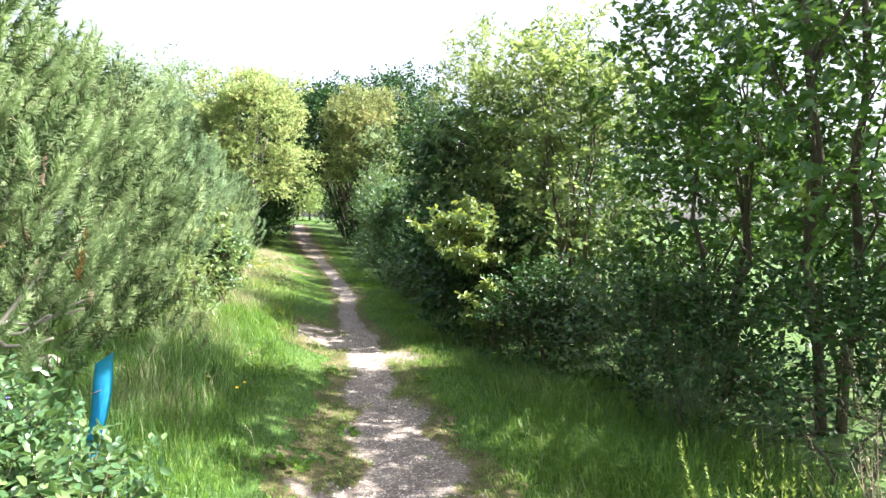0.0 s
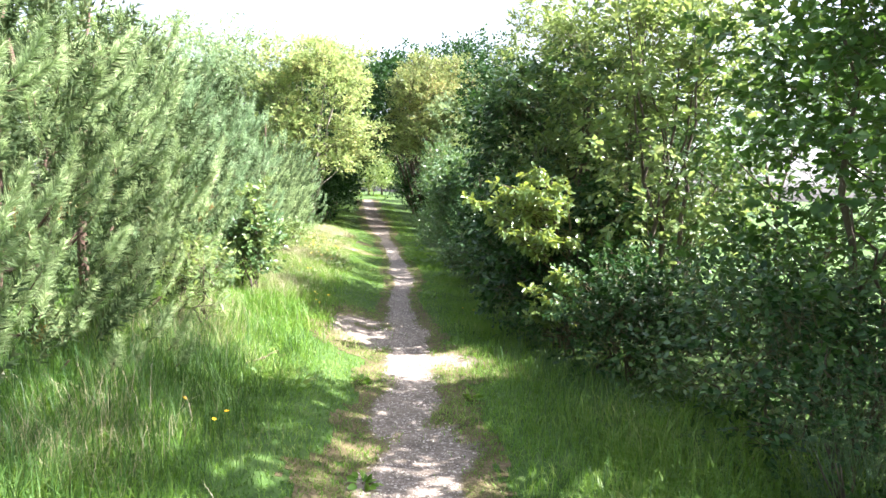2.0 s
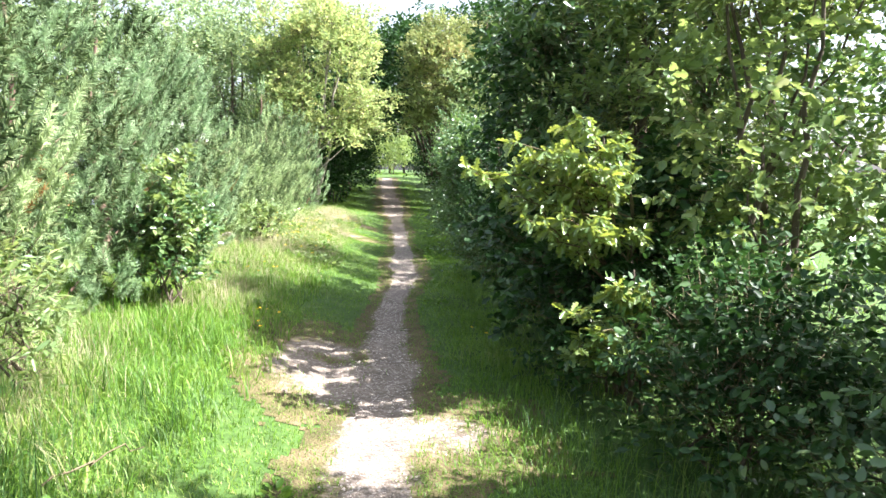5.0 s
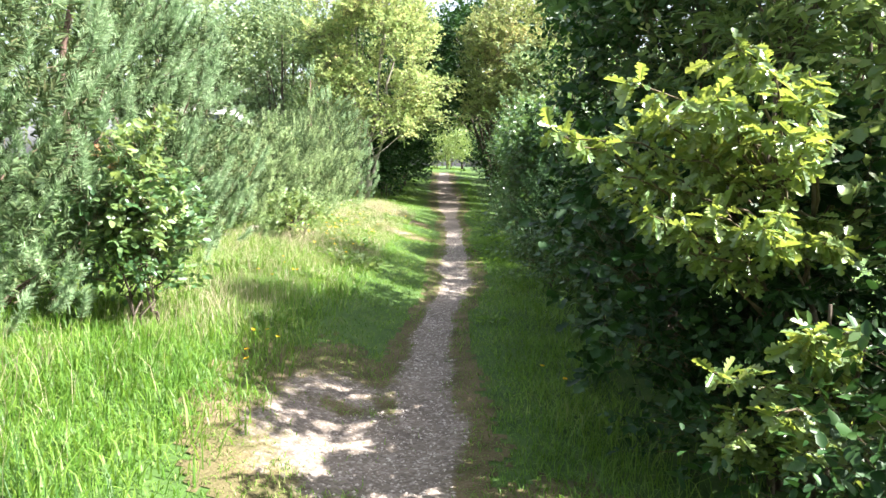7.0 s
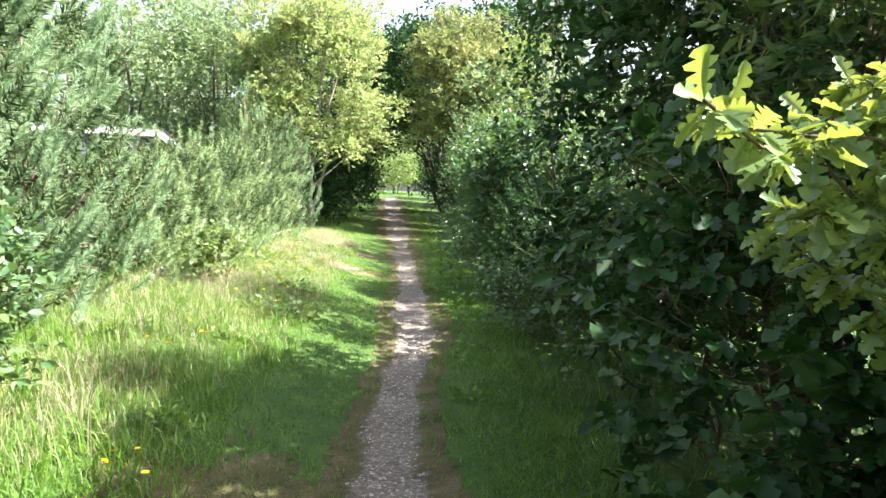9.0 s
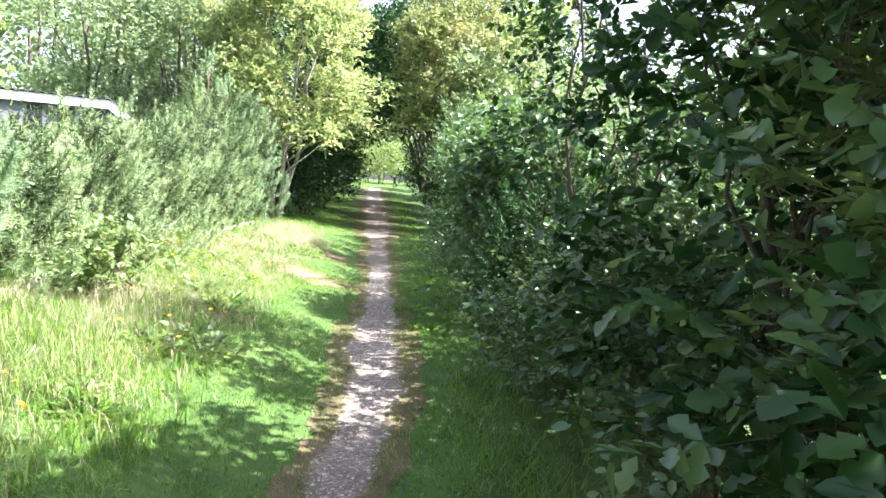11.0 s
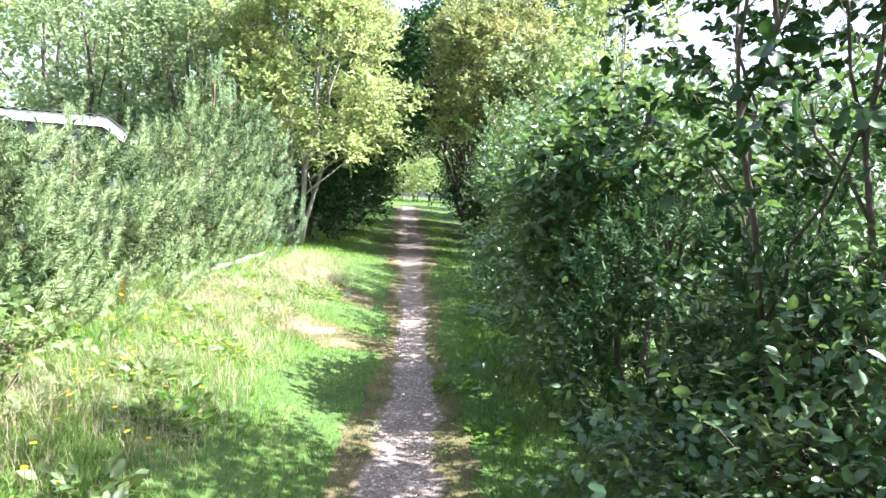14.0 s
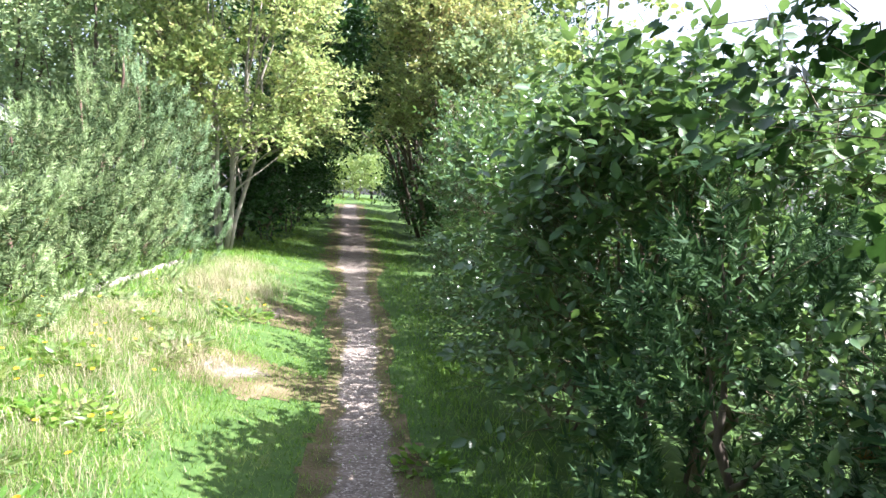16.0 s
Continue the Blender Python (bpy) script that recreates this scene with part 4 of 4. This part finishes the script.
for i, (x, y, h, r, low, ln) in enumerate(far):
    fine = x > -8 and y < 42
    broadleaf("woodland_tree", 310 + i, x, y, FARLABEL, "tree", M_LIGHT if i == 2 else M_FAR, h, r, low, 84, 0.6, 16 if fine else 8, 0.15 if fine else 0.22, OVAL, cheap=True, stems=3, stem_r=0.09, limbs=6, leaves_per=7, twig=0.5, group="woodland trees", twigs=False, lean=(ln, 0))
# the trees whose crowns close over the path; last three are unseen sun blockers
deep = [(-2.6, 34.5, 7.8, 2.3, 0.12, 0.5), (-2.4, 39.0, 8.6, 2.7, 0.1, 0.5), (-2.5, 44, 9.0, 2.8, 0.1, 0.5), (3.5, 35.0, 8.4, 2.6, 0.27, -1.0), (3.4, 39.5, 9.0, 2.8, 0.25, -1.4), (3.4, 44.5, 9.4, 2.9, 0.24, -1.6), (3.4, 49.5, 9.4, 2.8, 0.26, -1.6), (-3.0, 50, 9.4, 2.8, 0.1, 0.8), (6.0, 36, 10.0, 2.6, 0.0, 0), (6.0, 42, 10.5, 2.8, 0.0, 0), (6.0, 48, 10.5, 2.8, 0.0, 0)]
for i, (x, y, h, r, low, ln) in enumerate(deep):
    broadleaf("canopy_tree", 335 + i, x, y, SHADELABEL, "tree", M_SHADE_LEAF, h, r, low, 70, 0.8, 18, 0.2, OVAL, cheap=True, stems=3, stem_r=0.09, limbs=6, leaves_per=7, twig=0.5, group="trees arching over the path", twigs=False, lean=(ln, 0))
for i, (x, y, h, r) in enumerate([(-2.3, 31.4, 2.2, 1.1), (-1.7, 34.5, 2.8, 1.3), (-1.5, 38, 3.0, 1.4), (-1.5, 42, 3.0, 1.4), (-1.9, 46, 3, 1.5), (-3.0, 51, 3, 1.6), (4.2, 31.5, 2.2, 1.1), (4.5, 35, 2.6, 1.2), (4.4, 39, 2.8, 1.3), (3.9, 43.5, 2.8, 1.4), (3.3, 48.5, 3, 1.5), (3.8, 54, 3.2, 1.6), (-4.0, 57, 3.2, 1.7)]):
    broadleaf("woodland_shrub", 390 + i, x, y, "shrub under the trees along the path, shade put into its leaf colour", "shrub", M_SHADE_LEAF, h, r, 0.0, 34, 0.5, 14, 0.16, OVAL, cheap=True, stems=3, stem_r=0.03, limbs=4, leaves_per=7, twig=0.4, group="woodland shrubs", twigs=False)
end = [(-5, 82, 9, 5), (2, 90, 10, 5), (9, 86, 9, 5), (-12, 80, 10, 5), (16, 78, 9, 5), (0.4, 78, 7, 3), (-3.5, 75, 7, 3), (4.5, 77, 7, 3), (-4.5, 62, 9, 3.0), (-14, 60, 10, 4), (14, 58, 9, 4), (-14, 40, 9, 4)]
for i, (x, y, h, r) in enumerate(end):
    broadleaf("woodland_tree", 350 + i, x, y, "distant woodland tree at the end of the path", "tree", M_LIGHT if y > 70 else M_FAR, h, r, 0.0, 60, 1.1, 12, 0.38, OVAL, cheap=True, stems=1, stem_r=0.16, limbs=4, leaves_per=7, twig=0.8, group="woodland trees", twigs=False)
broadleaf("woodland_shrub", 389, 0.7, 63.5, "pale sunlit bush at the far end of the path", "shrub", M_LIGHT, 3.2, 2.2, 0.0, 44, 0.6, 18, 0.2, OVAL, cheap=True, stems=3, stem_r=0.03, limbs=4, leaves_per=7, twig=0.4, group="woodland shrubs", twigs=False)
for i, (x, y, h, r) in enumerate([(-3.2, 67, 2.6, 1.8), (2.9, 69, 2.8, 1.9), (-0.6, 71, 2.6, 1.8), (5.8, 70, 3.0, 2.2), (-6.5, 69, 3.0, 2.2)]):
    broadleaf("woodland_shrub", 640 + i, x, y, "pale sunlit bush at the far end of the path", "shrub", M_LIGHT, h, r, 0.0, 34, 0.6, 12, 0.24, OVAL, cheap=True, stems=3, stem_r=0.03, limbs=4, leaves_per=7, twig=0.4, group="woodland shrubs", twigs=False)
behind = [(-4, -6, 5, 2.2), (4.5, -5, 5, 2.2), (-1, -14, 7, 3), (3, -16, 7, 3), (-7, -10, 7, 3), (8, -11, 7, 3)]
for i, (x, y, h, r) in enumerate(behind):
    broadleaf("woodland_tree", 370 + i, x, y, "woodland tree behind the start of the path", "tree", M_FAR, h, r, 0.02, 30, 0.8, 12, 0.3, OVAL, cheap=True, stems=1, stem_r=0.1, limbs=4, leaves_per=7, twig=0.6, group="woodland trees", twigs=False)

# ---- the shed behind the pines ----


def prism(profile, depth):
    """A solid from a profile in x and z, pushed back along y."""
    bm = bmesh.new()
    f = bm.faces.new([bm.verts.new((x, 0, z)) for x, z in profile])
    r = bmesh.ops.extrude_face_region(bm, geom=[f])
    bmesh.ops.translate(bm, verts=[g for g in r["geom"] if isinstance(g, bmesh.types.BMVert)], vec=(0, depth, 0))
    bmesh.ops.recalc_face_normals(bm, faces=bm.faces)
    return bm


def box(x0, x1, y0, y1, z0, z1, edge=0.0):
    bm = bmesh.new()
    bmesh.ops.create_cube(bm, size=1, matrix=Matrix.Translation(((x0 + x1) / 2, (y0 + y1) / 2, (z0 + z1) / 2)) @ Matrix.Diagonal((x1 - x0, y1 - y0, z1 - z0, 1)))
    if edge:
        bmesh.ops.bevel(bm, geom=bm.edges[:], offset=edge, segments=1, affect="EDGES")
    return bm


def local(name, bm, mat, parent, label=""):
    ob = part(name, bm, mat, None, label)
    ob.parent = parent
    return ob


def shed():
    ob = tagged(new("shed"), "grey painted shed with white boards under a dark corrugated roof", "shed")
    ob.matrix_basis = Matrix.Translation((-8.0, 24.9, 0.5)) @ Matrix.Rotation(math.atan2(1.5, 2.6), 4, "Z")
    w, top, drop = 3.0, 2.52, 0.5
    local("wall", prism([(0.12, -0.2), (w + 0.5, -0.2), (w + 0.5, top - 0.52), (w, top - 0.12), (0.12, top - 0.12)], 2.4), M_WALLGREY, ob)
    local("fascia", box(0, w, -0.12, -0.09, top - 0.2, top, 0.004), M_WHITE, ob, "white painted eaves board")
    verge = box(0, math.hypot(0.66, drop), -0.12, -0.09, -0.2, 0, 0.004)
    bmesh.ops.transform(verge, verts=verge.verts, matrix=Matrix.Translation((w, 0, top)) @ Matrix.Rotation(math.atan2(drop, 0.66), 4, "Y"))
    local("bargeboard", verge, M_WHITE, ob, "white painted sloping board")
    xs = np.arange(-0.04, w + 0.01, 0.02)
    v, f = [], []
    for x in xs:
        z = top + 0.03 + 0.022 * math.sin(x * 2 * math.pi / 0.19)
        v += [(x, -0.16, z), (x, 2.5, z + 0.02), (x, 2.5, z + 0.005), (x, -0.16, z - 0.015)]
    for i in range(len(xs) - 1):
        for k in range(4):
            f.append((i * 4 + k, i * 4 + (k + 1) % 4, i * 4 + 4 + (k + 1) % 4, i * 4 + 4 + k))
    roof = part("roof", (np.array(v), [np.array(f)]), M_ROOF, None, "dark corrugated sheet")
    roof.parent = ob
    hip = box(0, math.hypot(0.66, drop) + 0.05, -0.15, 2.5, 0.012, 0.035)
    bmesh.ops.transform(hip, verts=hip.verts, matrix=Matrix.Translation((w, 0, top)) @ Matrix.Rotation(math.atan2(drop, 0.66), 4, "Y"))
    local("roof", hip, M_ROOF, ob)
    for x0, x1 in ((1.25, 1.6), (1.85, 2.25), (2.5, 2.95)):
        win = local("window", box(x0, x1, -0.03, 0.02, top - 0.85, top - 0.22, 0.005), M_ROOF, ob, "dark framed window")
        for k in (0, 1):
            m = (x0 + x1) / 2
            pane = local("pane", box(x0 + 0.03 if k == 0 else m + 0.012, m - 0.012 if k == 0 else x1 - 0.03, -0.034, -0.026, top - 0.81, top - 0.26), M_GLASS, win)
            pane.matrix_parent_inverse = Matrix()


shed()


def wood_stack():
    ob = tagged(new("firewood_stack"), "stack of split reddish firewood beside the shed", "firewood")
    ob.matrix_basis = Matrix.Translation((-8.75, 24.4, float(ground_z(-8.75, 24.4))))
    rng = np.random.default_rng(5)
    for row in range(11):
        for k in range(7):
            r = 0.065 * rng.uniform(0.85, 1.1)
            c = np.array([-0.45 + k * 0.145 + 0.07 * (row % 2), 0, 0.07 + row * 0.125])
            v, f = tube([c + [0, -0.2, 0], c + [0, 0.2, 0]], [r, r], 7)
            log = part("log", (v, f), M_WOODCUT, None)
            log.parent = ob


wood_stack()

# ---- low log edging under the pines ----
rng = np.random.default_rng(77)
for y0, y1, x0, x1 in ((13.9, 16.2, -1.74, -1.7), (20.3, 22.4, -1.7, -1.66), (22.5, 24.4, -1.66, -1.62)):
    z0, z1 = float(ground_z(x0, y0)), float(ground_z(x1, y1))
    ob = part("log_edging", tube(bend(rng, (x0, y0, z0 + 0.015), (x1, y1, z1 + 0.015), 14, 0.01, 0.018), 0.046 * rng.uniform(0.8, 1.12, 14), 12), M_GREYBARK, None, "", True)
    tagged(ob, "weathered pale log lying along the foot of the pines", "log", "log edging")

# ---- small things on the verges ----


def blue_guard():
    z = float(ground_z(-0.8, 3.0))
    ob = thing("tree_guard", -0.8, 3.0, z, "bright blue plastic tree guard leaning in the long grass", "tree guard")
    bm = bmesh.new()
    n, m = 7, 14
    grid = []
    for j in range(m):
        t = j / (m - 1)
        row = []
        for i in range(n):
            u = i / (n - 1) - 0.5
            wide = 0.078 - 0.006 * t + 0.008 * math.sin(9 * t)
            zz = -0.04 + 0.80 * t + (0.05 * (u + 0.5) if j == m - 1 else 0)
            row.append(bm.verts.new((u * wide + 0.1 * t - 0.01 * math.sin(6 * t), -0.014 * math.cos(u * 2.6) + 0.004 * math.sin(14 * t + 3 * u), zz)))
        grid.append(row)
    for j in range(m - 1):
        for i in range(n - 1):
            bm.faces.new((grid[j][i], grid[j][i + 1], grid[j + 1][i + 1], grid[j + 1][i]))
    bmesh.ops.solidify(bm, geom=bm.faces[:], thickness=0.004)
    g = part("sleeve", bm, M_BLUE, None, "", True)
    g.parent = ob
    s = part("stake", tube([(0.0, 0.012, -0.1), (0.09, 0.012, 0.74)], [0.012, 0.011], 6), M_PINEBARK, None, "thin dark wooden stake")
    s.parent = ob
    t = part("tie", tube([(0.03, -0.008, 0.62), (0.055, -0.022, 0.63), (0.085, -0.02, 0.64), (0.11, 0.0, 0.65)], [0.003] * 4, 5), M_ROOF, None, "dark cord tie")
    t.parent = ob


blue_guard()


def broom(seed, x, y, h, n, label, mat=M_BROOM):
    rng = np.random.default_rng(seed)
    z = float(ground_z(x, y))
    ob = thing("broom_bush", x, y, z, label, "shrub")
    for i in range(7):
        a = rng.uniform(0, 6.28)
        end_p = (x + math.cos(a) * 0.2, y + math.sin(a) * 0.2, z + h * 0.55)
        part("stem", tube(bend(rng, (x, y, z - 0.03), end_p, 6, 0, 0.01), np.linspace(0.009, 0.004, 6), 5), M_BARK, ob)
    b = np.stack([x + rng.normal(0, 0.11, n), y + rng.normal(0, 0.11, n), z + h * rng.uniform(0.15, 0.6, n)], -1)
    w = unit((b - [x, y, z - 0.3]) * [1.0, 1.0, 0.75] + rng.normal(0, 0.1, (n, 3)))
    ln = h * rng.uniform(0.35, 0.65, n)
    part("shoot_wood", twig_mesh(b, w, ln, 0.0035), mat, ob)
    tagged(ob.children[-1], kind="stuff")
    tagged(part("foliage", needles(rng, b, w, ln, 46, 0.02, 0.006), mat, ob), kind="stuff")


broom(401, 1.95, 1.88, 0.66, 60, "broom bush with thin bright green upright shoots")
broom(402, 2.95, 2.4, 0.95, 24, "greyish half-dry broom bush with wiry shoots", M_STRAW)
broom(403, 3.1, 4.4, 0.8, 80, "dark green broom bush in the shade of the oak", M_SHRUB)


def flower(seed):
    """A hawkbit: a thin stem and a flat head of rayed petals."""
    rng = np.random.default_rng(seed)
    ob = tagged(new("yellow_flower"), "yellow dandelion-like flower on a thin stem in the grass", "flower", "yellow flowers")
    h = rng.uniform(0.14, 0.24)
    top = np.array([rng.normal(0, 0.02), rng.normal(0, 0.02), h])
    st = part("stem", tube(bend(rng, (0, 0, -0.02), top, 5, 0, 0.004), [0.0018] * 5, 5), M_GRASS, None)
    st.parent = ob
    n = 14
    a = np.arange(n) / n * 2 * np.pi + rng.normal(0, 0.06, n)
    d = np.stack([np.cos(a), np.sin(a), np.full(n, 0.35)], -1)
    v, f = leaves(rng, np.tile(top, (n, 1)) + d * 0.002, d, np.full(n, 0.014), ROUND, 0.1, 1.5)
    hd = part("head", (v, f), M_PETAL, None)
    hd.parent = ob
    return ob


first = [flower(500 + i) for i in range(3)]
rng = np.random.default_rng(9)
spots = [(-0.15, 5.0, 0.22, 3), (-0.1, 9.9, 0.25, 6), (-0.45, 12.2, 0.3, 6), (-0.75, 15.6, 0.35, 34), (-0.75, 17.2, 0.4, 40), (-1.0, 18.6, 0.35, 18), (-0.8, 21.0, 0.4, 10), (1.75, 9.6, 0.25, 2), (-0.35, 14.2, 0.25, 6)]
count = 0
for cx, cy, sp, n in spots:
    for i in range(n):
        x, y = cx + rng.normal(0, sp), cy + rng.normal(0, sp * 1.5)
        if abs(x - float(path_x(y))) < 0.35:
            continue
        m = pose(x, y, float(ground_z(x, y)), rng.normal(0, 8), rng.normal(0, 8), rng.uniform(0, 360))
        if count < 3:
            first[count].matrix_basis = m
        else:
            copy_thing(first[count % 3], m)
        count += 1


def violet(x, y):
    rng = np.random.default_rng(int(abs(x * 1000)))
    z = float(ground_z(x, y))
    ob = thing("violet_flower", x, y, z, "pale violet scabious flower on a tall stem", "flower", "violet flowers")
    top = np.array([x + 0.02, y, z + 0.5])
    part("stem", tube(bend(rng, (x, y, z - 0.02), top, 5, 0, 0.006), [0.002] * 5, 5), M_GRASS, ob)
    n = 26
    d = unit(rng.normal(0, 1, (n, 3)) + [0, 0, 0.5])
    part("head", leaves(rng, np.tile(top, (n, 1)) + d * 0.004, d, np.full(n, 0.018), OVAL), M_VIOLET, ob)


for x, y in ((-0.98, 2.98), (-1.02, 3.1), (-1.08, 2.95), (-1.15, 3.12)):
    violet(x, y)


def weed(seed, x, y, r, label, mat=M_GRASS, shape=OVAL, n=60, leaf=0.06):
    rng = np.random.default_rng(seed)
    z = float(ground_z(x, y))
    ob = thing("weed", x, y, z, label, "weed", "weeds")
    a = rng.uniform(0, 6.28, n)
    q = r * np.sqrt(rng.random(n))
    b = np.stack([x + np.cos(a) * q, y + np.sin(a) * q, np.full(n, z)], -1)
    b[:, 2] = ground_z(b[:, 0], b[:, 1]) + rng.uniform(0.0, 0.5, n) * r * 0.7
    d = np.stack([np.cos(a), np.sin(a), rng.uniform(0.1, 0.9, n)], -1)
    tagged(part("leaves", leaves(rng, b, d, leaf * rng.uniform(0.7, 1.3, n), shape), mat, ob), kind="stuff")
    part("crown", tube([(x, y, z - 0.02), (x, y, z + 0.02)], [0.01, 0.004], 6), M_TWIG, ob)


WEED = "low broad-leaved weed at the edge of the path"
for i, (x, y, r, n) in enumerate([(0.5, 7.1, 0.07, 30), (1.42, 6.6, 0.07, 26), (-0.45, 17.4, 0.28, 160), (1.62, 17.3, 0.2, 90), (1.75, 16.2, 0.2, 70), (-0.1, 6.6, 0.2, 70), (1.55, 12.0, 0.12, 30), (-0.2, 11.0, 0.15, 40), (0.55, 5.0, 0.06, 22), (0.1, 4.2, 0.12, 40)]):
    weed(600 + i, x, y, r, WEED, M_GRASS, OVAL, n)
for i, (x, y, r, n) in enumerate([(-1.0, 3.15, 0.28, 260), (-1.35, 3.4, 0.3, 260), (-0.8, 2.75, 0.22, 160), (-1.5, 2.8, 0.3, 200)]):
    weed(620 + i, x, y, r, "bushy bramble-like weed with small dark leaves", M_SHRUB, OVAL, n, 0.055)


rng = np.random.default_rng(88)
for i in range(34):
    y = 12.6 + 9.4 * i / 34 + rng.normal(0, 0.2)
    x = float(path_x(y)) - rng.uniform(1.25, 2.5)
    weed(650 + i, x, y, rng.uniform(0.12, 0.3), "leafy yellow-green weed among the dry grass of the bank", (M_LIGHT, M_GRASS, M_LIGHT)[i % 3], (OVAL, SLIM)[i % 2], int(rng.integers(60, 130)), 0.075)


def stick(seed, a, b, r, label):
    rng = np.random.default_rng(seed)
    z0, z1 = float(ground_z(*a)), float(ground_z(*b))
    ob = part("fallen_stick", tube(bend(rng, (*a, z0 + 0.05), (*b, z1 + 0.10), 9, 0.02, 0.03), np.linspace(r, r * 0.5, 9), 6), M_TWIG, None, "", True)
    tagged(ob, label, "stick")


stick(701, (-0.42, 6.75), (-0.15, 7.2), 0.006, "bare crooked brown stick lying in the grass")


def rock(seed, x, y, r):
    bm = bmesh.new()
    bmesh.ops.create_icosphere(bm, subdivisions=3, radius=r)
    for v in bm.verts:
        v.co *= 1 + 0.22 * noise.noise(v.co * 4 / r * 0.25 + Vector((seed, 0, 0)))
        v.co.z *= 0.65
    bmesh.ops.translate(bm, verts=bm.verts, vec=(x, y, float(ground_z(x, y)) + r * 0.3))
    tagged(part("stone", bm, M_STONE, None, "", True), "rounded grey-brown stone half hidden under the pine", "stone")


rock(3, -1.75, 5.5, 0.14)


def pebbles():
    rng = np.random.default_rng(31)
    n = 16000
    y = 1.5 + 20 * rng.random(n) ** 1.3
    x = path_x(y) + rng.normal(0, 0.3, n)
    ok = bareness(x, y) > 0.45
    x, y = x[ok], y[ok]
    n = len(x)
    r = 0.0035 + 0.008 * rng.random(n) ** 3
    c = np.stack([x, y, ground_z(x, y) + 0.007], -1)
    o = np.array([(1, 0, 0), (0, 1, 0), (-1, 0, 0), (0, -1, 0), (0, 0, 0.7)])
    v = c[:, None] + o[None] * (r[:, None, None] * rng.uniform(0.6, 1.4, (n, 5, 3)))
    k = (np.arange(n) * 5)[:, None]
    f = np.concatenate([k + [[0, 1, 4]], k + [[1, 2, 4]], k + [[2, 3, 4]], k + [[3, 0, 4]]])
    tagged(part("pebbles", (v.reshape(-1, 3), [f]), M_STONE), "small pale stones strewn over the footpath", "pebbles", "", "stuff")


pebbles()
